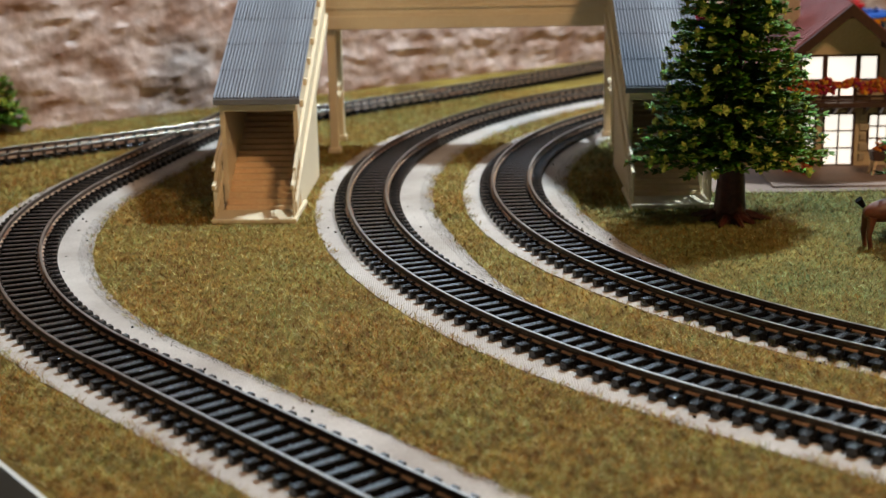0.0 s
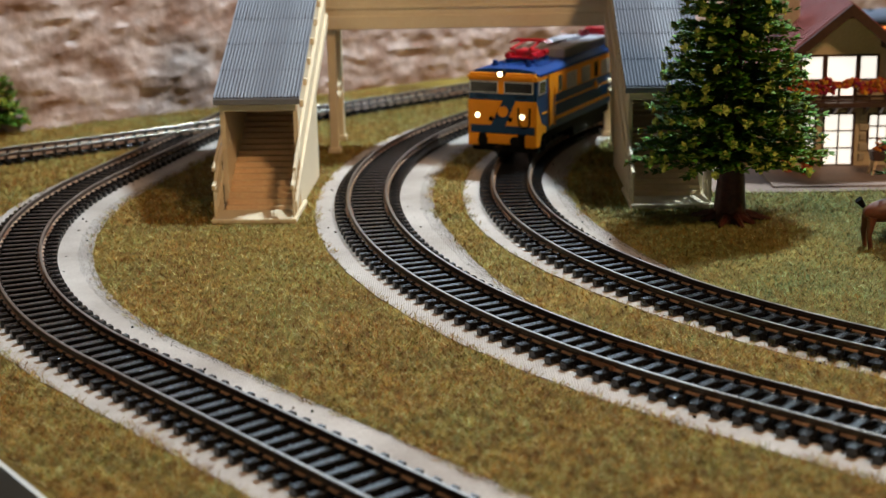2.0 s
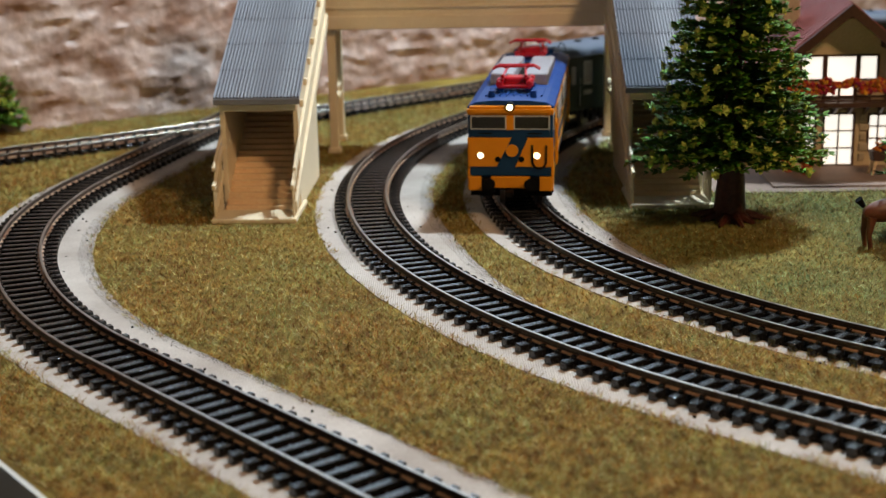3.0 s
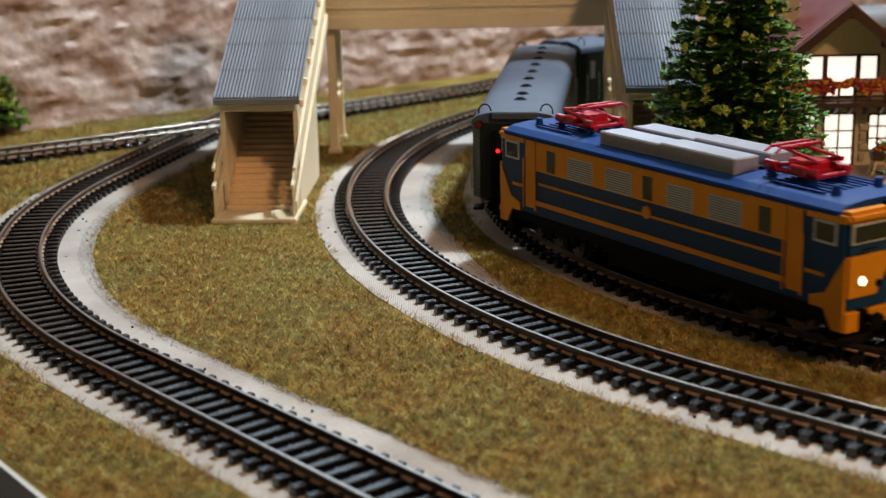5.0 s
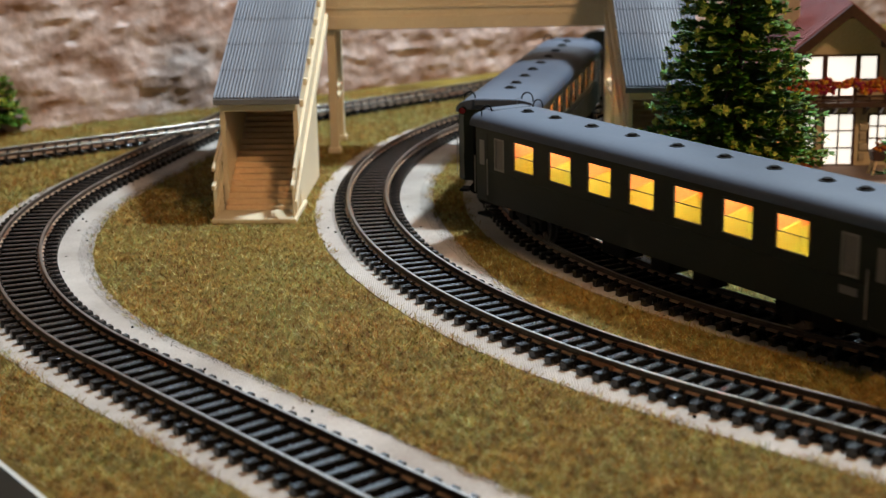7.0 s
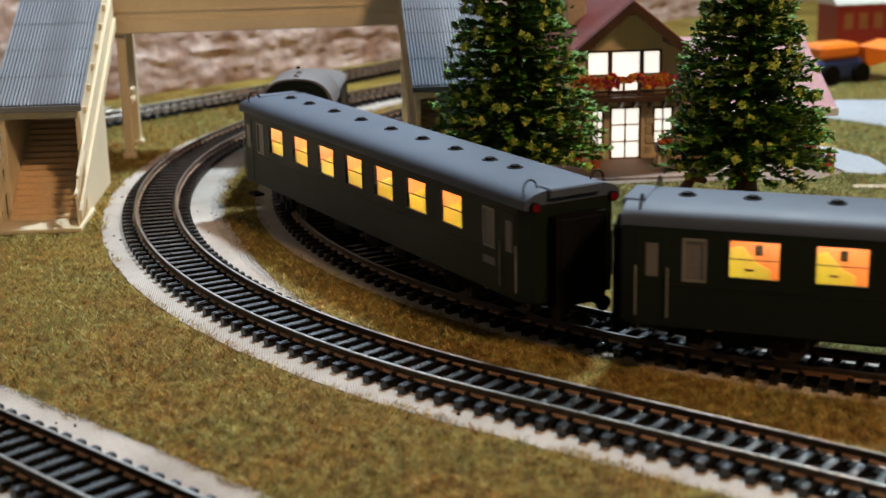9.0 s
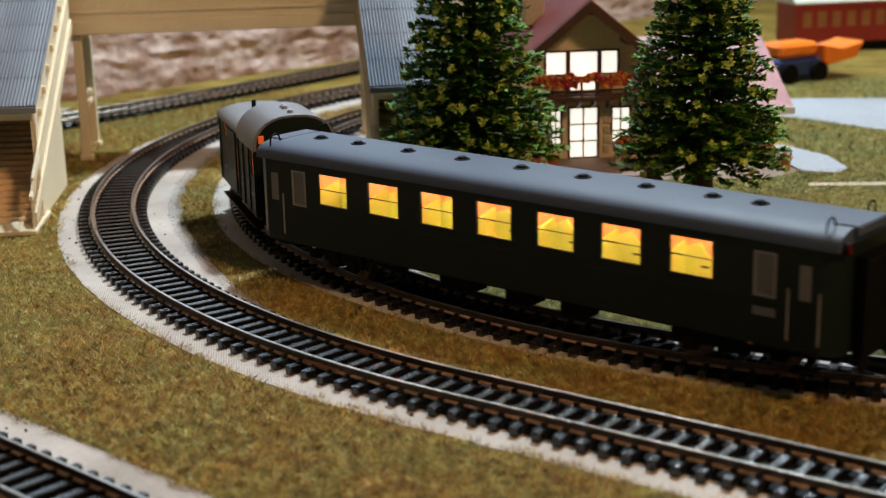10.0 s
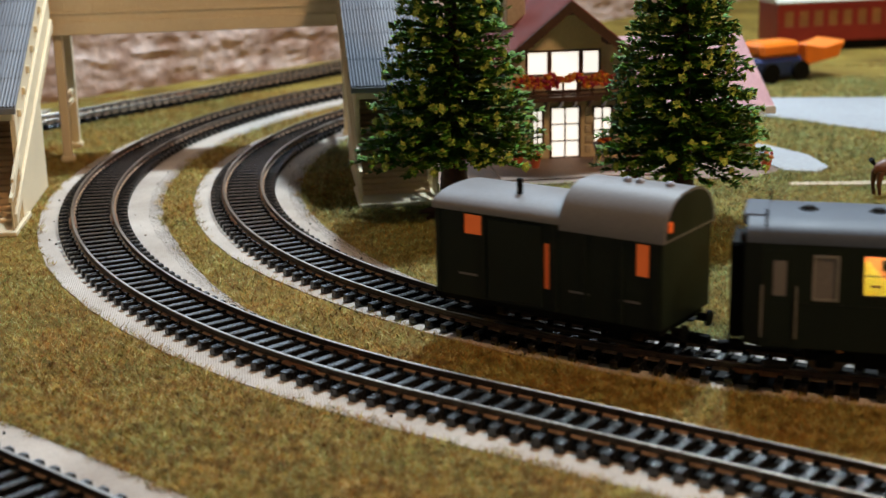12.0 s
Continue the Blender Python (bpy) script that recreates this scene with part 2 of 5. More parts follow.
# ---------------------------------------------------------------- mesh helpers (millimetres)
def link(name, bm, mats, parent=None, label="", smooth=False, modify=None):
    """One bmesh, drawn in millimetres, becomes one mesh object in metres."""
    me = bpy.data.meshes.new(name)
    bmesh.ops.scale(bm, vec=(MM, MM, MM), verts=bm.verts)
    bmesh.ops.recalc_face_normals(bm, faces=bm.faces)
    if smooth:
        for f in bm.faces:
            f.smooth = True
    bm.to_mesh(me)
    bm.free()
    for m in mats if isinstance(mats, (list, tuple)) else [mats]:
        me.materials.append(m)
    ob = new(name, me)
    if smooth:
        me.set_sharp_from_angle(angle=radians(35))
    if parent:
        ob.parent = parent
    if label:
        tagged(ob, label)
    return ob


def part(name, bm, mat, parent, label="", smooth=False):
    return link(name, bm, mat, parent, label, smooth)


def thing(name, at, turn, label, category, group="", kind=""):
    ob = new(name)
    ob.empty_display_size = 0.01
    ob.matrix_world = pose(at[0] * MM, at[1] * MM, at[2] * MM, 0, 0, turn)
    return tagged(ob, label, category, group, kind)


def box(x0, x1, y0, y1, z0, z1, bevel=0.0, bm=None, seg=1):
    own = bm is None
    b = bmesh.new()
    bmesh.ops.create_cube(b, size=1)
    for v in b.verts:
        v.co = Vector(((x0 + x1) / 2 + v.co.x * (x1 - x0), (y0 + y1) / 2 + v.co.y * (y1 - y0), (z0 + z1) / 2 + v.co.z * (z1 - z0)))
    if bevel:
        bmesh.ops.bevel(b, geom=list(b.edges), offset=bevel, segments=seg, affect="EDGES")
    if own:
        return b
    merge(bm, b)
    return bm


def merge(bm, b, m=None):
    """Adds the bmesh b, moved by m, to bm."""
    if m is not None:
        bmesh.ops.transform(b, matrix=m, verts=b.verts)
    me = bpy.data.meshes.new("tmp")
    b.to_mesh(me)
    b.free()
    bm.from_mesh(me)
    bpy.data.meshes.remove(me)
    return bm


def rod(bm, a, b, r, r2=None, n=8):
    """A round bar from a to b."""
    a, b = Vector(a), Vector(b)
    c = bmesh.new()
    bmesh.ops.create_cone(c, cap_ends=True, segments=n, radius1=r, radius2=r if r2 is None else r2, depth=(b - a).length)
    merge(bm, c, Matrix.Translation((a + b) / 2) @ (b - a).to_track_quat("Z", "Y").to_matrix().to_4x4())
    return bm


def prism(points, axis, a, b, bevel=0.0):
    """A flat outline pushed from a to b along an axis; points are the other two coordinates in x, y, z order."""
    bm = bmesh.new()
    rings = []
    for h in (a, b):
        ring = []
        for p, q in points:
            co = {"x": (h, p, q), "y": (p, h, q), "z": (p, q, h)}[axis]
            ring.append(bm.verts.new(co))
        rings.append(ring)
    n = len(points)
    bm.faces.new(rings[0])
    bm.faces.new(rings[1][::-1])
    for i in range(n):
        bm.faces.new((rings[0][i], rings[0][(i + 1) % n], rings[1][(i + 1) % n], rings[1][i]))
    if bevel:
        bmesh.ops.bevel(bm, geom=list(bm.edges), offset=bevel, segments=1, affect="EDGES")
    return bm


def wall_with_holes(x0, x1, z0, z1, y0, y1, holes):
    """A wall along x, from y0 to y1 thick, with square openings (x0, x1, z0, z1) cut through."""
    xs = sorted({x0, x1, *[v for h in holes for v in h[:2]]})
    zs = sorted({z0, z1, *[v for h in holes for v in h[2:]]})
    bm = bmesh.new()
    grid = {}

    def vert(x, y, z):
        k = (round(x, 4), round(y, 4), round(z, 4))
        if k not in grid:
            grid[k] = bm.verts.new((x, y, z))
        return grid[k]

    def solid(i, j):
        if not (0 <= i < len(xs) - 1 and 0 <= j < len(zs) - 1):
            return False
        cx, cz = (xs[i] + xs[i + 1]) / 2, (zs[j] + zs[j + 1]) / 2
        return not any(a < cx < b and c < cz < d for a, b, c, d in holes)

    for i in range(len(xs) - 1):
        for j in range(len(zs) - 1):
            if not solid(i, j):
                continue
            a, b, c, d = xs[i], xs[i + 1], zs[j], zs[j + 1]
            for y in (y0, y1):
                bm.faces.new([vert(a, y, c), vert(b, y, c), vert(b, y, d), vert(a, y, d)])
            for di, dj, p, q in ((-1, 0, (a, c), (a, d)), (1, 0, (b, c), (b, d)), (0, -1, (a, c), (b, c)), (0, 1, (a, d), (b, d))):
                if not solid(i + di, j + dj):
                    bm.faces.new([vert(p[0], y0, p[1]), vert(q[0], y0, q[1]), vert(q[0], y1, q[1]), vert(p[0], y1, p[1])])
    return bm


# ---------------------------------------------------------------- the way of the tracks
class Track:
    """A circle's arc that runs out into a straight at its near end (angle a) and, for some, at its far end (angle b)."""

    def __init__(self, cx, cy, r, a, b=-9.0):
        self.c, self.r, self.a, self.b = (cx, cy), r, a, b

    def at(self, s, off=0.0):
        """The point s mm along the track, off mm to its outer side, and the heading."""
        th = math.pi + s / self.r
        base = min(max(th, self.b), self.a)
        n, t = (math.cos(base), math.sin(base)), (-math.sin(base), math.cos(base))
        k = (th - base) * self.r
        return (self.c[0] + n[0] * (self.r + off) + t[0] * k, self.c[1] + n[1] * (self.r + off) + t[1] * k, math.atan2(t[1], t[0]))


TRACK_A = Track(133.9, 615.1, 310.0, 3.854, 2.92)
TRACK_B = Track(346.2, 647.2, 380.5, 3.951)
TRACK_C = Track(351.2, 643.3, 318.9, 4.30)
TRACK_D = Track(-1508.0, 2544.0, 2200.0, 9.0)
RAIL = 6.0    # height of the rail heads over the board


def sweep(track, s0, s1, step, outline, mats_of=None):
    """Carries a closed outline (off, z) along a track."""
    bm = bmesh.new()
    count = max(2, int((s1 - s0) / step))
    prev = None
    for i in range(count + 1):
        s = s0 + (s1 - s0) * i / count
        ring = []
        for off, z in outline:
            x, y, _ = track.at(s, off)
            ring.append(bm.verts.new((x, y, z)))
        if prev:
            for j in range(len(outline)):
                f = bm.faces.new((prev[j], prev[(j + 1) % len(outline)], ring[(j + 1) % len(outline)], ring[j]))
                if mats_of:
                    f.material_index = mats_of(j)
        else:
            bm.faces.new(ring)
        prev = ring
    bm.faces.new(prev[::-1])
    return bm


# ---------------------------------------------------------------- board, room, backdrop
BOARD = [(-262, 530), (-75, 288), (60, 150), (1000, 150), (1000, 1700), (-700, 1700), (-700, 530)]


def build_ground():
    bm = prism(BOARD, "z", -18, 0)
    for f in bm.faces:
        f.material_index = 0 if f.normal.z > 0.9 or f.calc_center_median().z > -1 else 1
    ob = link("ground", bm, [M_GRASS, M_BOARD])
    tagged(ob, "olive brown grass mat glued on a wooden layout board", "ground", kind="structure")
    # pale strip along the cut edge
    bm = prism([(-263, 530.5), (-76, 288.5), (-75, 289.6), (-262, 531.6)], "z", -17, 0.8)
    tagged(link("trim", bm, M_FRAME), "pale strip along the board's cut edge", "trim", kind="structure")


def build_room():
    for name, b in (("wall_north", (-2.6, 2.6, 2.9, 3.0, -0.8, 2.0)), ("wall_south", (-2.6, 2.6, -2.5, -2.4, -0.8, 2.0)),
                    ("wall_west", (-2.7, -2.6, -2.5, 3.0, -0.8, 2.0)), ("wall_east", (2.6, 2.7, -2.5, 3.0, -0.8, 2.0))):
        tagged(link(name, box(*[v * 1000 for v in b]), M_WALLPAINT), "plain painted room wall", "wall", kind="structure")
    tagged(link("ceiling", box(-2700, 2700, -2500, 3000, 2001, 2100), M_WALLPAINT), "plain painted ceiling", "ceiling", kind="structure")
    tagged(link("floor", box(-2700, 2700, -2500, 3000, -860, -801), M_ROOMFLOOR), "dark room floor", "floor", kind="structure")


def build_window():
    """A tall daylight window in the far wall of the room."""
    root = new("window_1")
    tagged(root, "tall white-framed daylight window in the room's far wall", "window", kind="structure")
    part("window_frame", wall_with_holes(-720, 920, 450, 1850, 2878, 2898, [(-640, 70, 520, 1780), (130, 840, 520, 1780)]), M_FRAME, root)
    part("window_sill", box(-760, 960, 2800, 2898, 420, 448, 4), M_FRAME, root)


def build_backdrop():
    """Crumpled plaster rock wall behind the rearmost track."""
    bm = bmesh.new()
    p0, p1 = Vector((-560, 612)), Vector((700, 1560))
    d = (p1 - p0).normalized()
    n = Vector((d.y, -d.x))
    length, nu, nv, high = (p1 - p0).length, 620, 110, 230.0
    rows = []
    for j in range(nv + 1):
        row = []
        for i in range(nu + 1):
            u, z = length * i / nu, -2 + high * j / nv
            q = Vector((u * 0.042, z * 0.095, 3.1))
            w = noise.fractal(q * 0.6, 0.9, 2.1, 4) * 2.6 + (1 - abs(noise.noise(q * 1.3 + Vector((5, 2, 1))))) * 2.4 + noise.noise(q * 2.7) * 0.9
            c = p0 + d * u + n * (w - z * 0.10)
            row.append(bm.verts.new((c.x, c.y, z)))
        rows.append(row)
    for j in range(nv):
        for i in range(nu):
            bm.faces.new((rows[j][i], rows[j][i + 1], rows[j + 1][i + 1], rows[j + 1][i]))
    ob = link("backdrop", bm, M_ROCK, smooth=True)
    tagged(ob, "crumpled reddish plaster rock wall with pale ridges", "rock wall", kind="structure")


# ---------------------------------------------------------------- tracks
# track, its ends, and the roadbed's inner and outer edge on the curve and on the straight beyond
BEDS = [(TRACK_A, -330, 900, (-28.5, -27.0), (22.0, 22.0)), (TRACK_B, -560, 900, (-30.0, -17.5), (23.5, 23.5)), (TRACK_C, -500, 900, (-27.0, -17.5), (22.5, 17.3))]


def bed_edge(pair, s):
    """The roadbed's edge where it narrows towards the straight."""
    k = min(1.0, max(0.0, (s - 70.0) / 170.0))
    return pair[0] + (pair[1] - pair[0]) * k * k * (3 - 2 * k) + 0.22 * math.sin(s * 0.21) + 0.15 * math.sin(s * 0.57)


def bed_strip(track, s0, s1, lo, hi, z0, z1):
    """A flat strip between two edges given as functions of the way along the track."""
    bm = bmesh.new()
    prev = None
    for i in range(int((s1 - s0) / 5) + 1):
        s = s0 + i * 5
        ring = [bm.verts.new((*track.at(s, o)[:2], z)) for o, z in ((lo(s), z0), (hi(s), z0), (hi(s), z1), (lo(s), z1))]
        if prev:
            for j in range(4):
                bm.faces.new((prev[j], prev[(j + 1) % 4], ring[(j + 1) % 4], ring[j]))
        else:
            bm.faces.new(ring)
        prev = ring
    bm.faces.new(prev[::-1])
    return bm


def build_track(track, s0, s1, joints, bed_in, bed_out, label, bed=True):
    root = thing("railway_track", (0, 0, 0), 0, label, "railway track", "railway tracks")
    if bed:
        part("roadbed", bed_strip(track, s0, s1, lambda q: bed_edge(bed_in, q), lambda q: bed_edge(bed_out, q + 31), -0.5, 0.4), M_BED, root, "off-white cloth roadbed strip")
        for k, wd in enumerate((6.0, 2.6)):
            z = 0.5 + 0.1 * k
            part("overspray", bed_strip(track, s0, s1, lambda q: bed_edge(bed_in, q) + 0.05, lambda q: bed_edge(bed_in, q) + wd * min(1.0, max(0.15, 1.2 - q / 330)), z - 0.05, z), M_BEDSTAIN, root, "blue-grey overspray on the roadbed's edge")
    # black strip along the whole track, seen between the sleepers
    part("underlay", bed_strip(track, s0, s1, lambda q: -11.6, lambda q: 11.6, 0.55, 0.95), M_BLACK, root, "black strip between the sleepers")
    head = [(-1.2, 3.3), (-1.2, 3.7), (-0.35, 4.0), (-0.35, 4.9), (-0.55, 5.1), (-0.55, 5.85), (-0.4, 6.0), (0.4, 6.0), (0.55, 5.85), (0.55, 5.1), (0.35, 4.9), (0.35, 4.0), (1.2, 3.7), (1.2, 3.3)]
    for side in (-8.65, 8.65):
        bm = sweep(track, s0, s1, 5, [(side + o, z) for o, z in head], lambda j: 0 if 5 <= j <= 7 else 2 if j in (0, 1, 11, 12, 13) else 1)
        part("rail", bm, [M_RAILTOP, M_RAILSIDE, M_RAILFOOT], root, "bronze-sided rail with a worn steel head")
        for s in joints:
            x, y, h = track.at(s, side)
            bm = box(-7.5, 7.5, -1.55, 1.55, 3.25, 4.05, 0.15)
            for k in (-1, 1):
                box(-7.2, 7.2, k * 0.95 - 0.3, k * 0.95 + 0.3, 4.0, 4.65, 0.12, bm)
            jo = part("rail_joiner", bm, M_JOINER, root, "copper-coloured rail joiner")
            jo.matrix_basis = pose(x * MM, y * MM, 0, 0, 0, math.degrees(h))
    # one sleeper with its rail chairs, then its fellows on the same mesh
    bm = box(-1.35, 1.35, -14.8, 14.8, 0.3, 3.2, 0.25)
    for side in (-8.65, 8.65):
        for k in (-1, 1):
            box(-0.9, 0.9, side + k * 1.3 - 0.55, side + k * 1.3 + 0.55, 3.15, 4.1, 0.0, bm)
    for sgn in (-1, 1):
        box(-0.35, 0.35, sgn * 11.6 - 1.4, sgn * 11.6 + 1.4, 3.15, 3.35, 0.0, bm)
    me = None
    rng = random.Random(int(track.r))
    s = s0 + 3
    while s < s1:
        x, y, h = track.at(s)
        if me is None:
            ob = part("sleeper", bm, M_SLEEPER, root)
            me = ob.data
        else:
            ob = new("sleeper", me)
            ob.parent = root
        ob.matrix_basis = pose(x * MM, y * MM, 0, 0, 0, math.degrees(h) + rng.uniform(-0.7, 0.7))
        s += 6.75
    return root


def build_tracks():
    build_track(TRACK_A, -330, 900, (40, 230), *BEDS[0][3:], "curved black-sleepered model track on a pale roadbed")
    build_track(TRACK_B, -560, 900, (46, 262), *BEDS[1][3:], "curved black-sleepered model track in the middle of the layout")
    build_track(TRACK_C, -500, 900, (55, 320), *BEDS[2][3:], "curved black-sleepered model track that carries the train")
    build_track(TRACK_D, -9250, -8200, (-8700,), None, None, "straight model track along the rock wall", bed=False)


# ---------------------------------------------------------------- footbridge
def corrugated(x0, x1, length, pitch=1.15, depth=0.35, thick=0.9):
    """A corrugated sheet, ridges running along y from 0 to length, top near z = 0."""
    n = int((x1 - x0) / pitch) * 4
    pts = []
    for i in range(n + 1):
        x = x0 + (x1 - x0) * i / n
        pts.append((x, depth * math.cos(2 * math.pi * (x - x0) / pitch)))
    outline = pts + [(x1, -thick - depth), (x0, -thick - depth)]
    return prism(outline, "y", 0, length)


def stair_tower(at, turn, label):
    """A covered staircase that climbs along +y to the footbridge deck, width along x, foot at the origin."""
    root = thing("stair_tower", at, turn, label, "stair tower", "covered stair towers")
    w, run, rise, y0 = 17.0, 140.0, 68.0, 12.0
    slope = rise / (run - 4)
    part("base_plate", box(-w - 1.5, w + 1.5, -2, 36, 0, 2.2, 0.4), M_CREAM, root)
    steps = 34
    for i in range(steps):
        y = y0 + (run - 4) * i / steps
        z = rise * (i + 1) / steps
        part("step", box(-w + 1.6, w - 1.6, y, y + (run - 4) / steps + 2.2, max(0.5, z - 4.5), z, 0.2), M_WOODSTEP, root, "tan moulded step")
    for sx in (-1, 1):
        x0, x1 = (sx * w, sx * (w - 1.6))
        lo, hi = min(x0, x1), max(x0, x1)
        # solid side wall: shut below, its head follows the climb
        yb = 92.0
        outline = [(26, 1.0), (yb, 1.0), (yb, rise * 0.62), (run + 2, rise + 1), (run + 2, rise + 42.6), (26, 52.6)]
        part("side_wall", prism(outline, "x", lo, hi), M_CREAM, root, "cream side wall")
        # raised stringer and handrail mouldings on the outer face
        out0, out1 = (hi, hi + 1.3) if sx > 0 else (lo - 1.3, lo)
        for dz, th in ((3.5, 5.0), (22.0, 1.6)):
            o = [(4, dz), (run, dz + slope * (run - 4)), (run, dz + th + slope * (run - 4)), (4, dz + th)]
            part("stringer", prism(o, "x", out0, out1, 0.2), M_CREAM, root)
        for k in range(7):
            yy = 34 + k * 15
            zz = slope * (yy - y0) + 34
            part("wall_stud", box(out0, out1 + sx * 0.3, yy, yy + 2.2, zz, zz + 3.2, 0.2), M_CREAM, root)
        # low railing beside the first steps
        fx = sx * (w + 0.1)
        bm = bmesh.new()
        for k in range(5):
            yy = 1.0 + k * 4.4
            rod(bm, (fx, yy, 2), (fx, yy, 15 + k * 2.6), 0.5, n=6)
        part("baluster", bm, M_CREAM, root)
        rail = [(-0.6, 14.5), (6, 15.5), (13, 22), (26, 27.5), (26, 30), (12.5, 24.5), (5.5, 17.5), (-0.6, 16.8)]
        part("handrail", prism(rail, "x", fx - 0.8, fx + 0.8, 0.25), M_CREAM, root)
        # doorway post
        part("post", box(sx * w - (1.9 if sx > 0 else 0.4), sx * w + (0.4 if sx > 0 else 1.9), 24.0, 28.0, 2, 49.5, 0.3), M_CREAM, root)
    part("lintel", box(-w, w, 23.5, 26, 45, 49.5, 0.3), M_CREAM, root)
    # shade at the head of the stairs, put in as a dark brown panel
    part("shade_panel", box(-w + 1.7, w - 1.7, 104, 105.2, 52, 84), M_DARKWOOD, root, "dark brown inner panel standing in for the stairway's shade")
    ang = math.degrees(math.atan(slope))
    n, pan = 9, 21.4
    for i in range(n):
        bm = corrugated(-w - 1.9, w + 1.9, pan + 1.5, 1.5, 0.5)
        ob = part("roof_sheet", bm, M_ROOFGREY, root, "grey corrugated roof sheet")
        y, z = 20 + i * pan * math.cos(radians(ang)), 51.5 + i * pan * math.sin(radians(ang))
        ob.matrix_basis = pose(0, y * MM, z * MM, ang, 0, 0) @ pose(0, 0, (0.5 * (n - i) / n) * MM, -0.8, 0, 0)
    part("fascia", box(-w - 2.0, w + 2.0, 19.0, 20.4, 48.6, 51.2, 0.2), M_ROOFGREY, root)
    return root


def build_footbridge():
    stair_tower((-81.5, 600, 0), -2.5, "cream covered stair tower with grey corrugated roof on grass")
    stair_tower((101.5, 613, 0), -1.5, "cream covered stair tower with grey roof beside a conifer")
    deck = thing("footbridge_deck", (14, 772, 0), -1.0, "cream enclosed footbridge deck spanning two tracks", "footbridge")
    L = 92
    part("floor_slab", box(-L, L, -18, 20, 68, 71, 0.4), M_CREAM, deck)
    for y in (-19.5, 18.5):
        part("side_panel", box(-L, L, y, y + 1.6, 70, 108, 0.3), M_CREAM, deck)
    part("lower_moulding", box(-L, L, -21, -19.4, 66.5, 73.5, 0.4), M_CREAM, deck)
    part("middle_moulding", box(-L, L, -20.6, -19.4, 77, 78.6, 0.3), M_CREAM, deck)
    for k in range(26):
        x = -L + 4 + k * 7.2
        part("panel_rib", box(x, x + 0.7, -20.1, -19.4, 79, 106), M_CREAM, deck)
    part("deck_roof", prism([(-23, 107), (0, 119), (24, 107), (24, 108.5), (0, 120.5), (-23, 108.5)], "x", -L - 6, L + 6), M_ROOFGREY, deck)
    for x in (-71, 80):
        for y in (-15, 24):
            bm = box(x - 2.2, x + 2.2, y - 2.2, y + 2.2, 0, 68, 0.3)
            box(x - 3.4, x + 3.4, y - 3.4, y + 3.4, 0, 3.0, 0.3, bm)
            part("leg", bm, M_CREAM, deck, "cream trestle leg")
        for z in (26, 31):
            part("cross_brace", box(x - 1.1, x + 1.1, -15, 24, z, z + 2.2, 0.2), M_CREAM, deck)


# ---------------------------------------------------------------- conifers
GOLD = (1 + 5 ** 0.5) / 2
ICO_V = [Vector(v).normalized() for v in ((-1, GOLD, 0), (1, GOLD, 0), (-1, -GOLD, 0), (1, -GOLD, 0), (0, -1, GOLD), (0, 1, GOLD),
                                          (0, -1, -GOLD), (0, 1, -GOLD), (GOLD, 0, -1), (GOLD, 0, 1), (-GOLD, 0, -1), (-GOLD, 0, 1))]
ICO_F = ((0, 11, 5), (0, 5, 1), (0, 1, 7), (0, 7, 10), (0, 10, 11), (1, 5, 9), (5, 11, 4), (11, 10, 2), (10, 7, 6), (7, 1, 8),
         (3, 9, 4), (3, 4, 2), (3, 2, 6), (3, 6, 8), (3, 8, 9), (4, 9, 5), (2, 4, 11), (6, 2, 10), (8, 6, 7), (9, 8, 1))


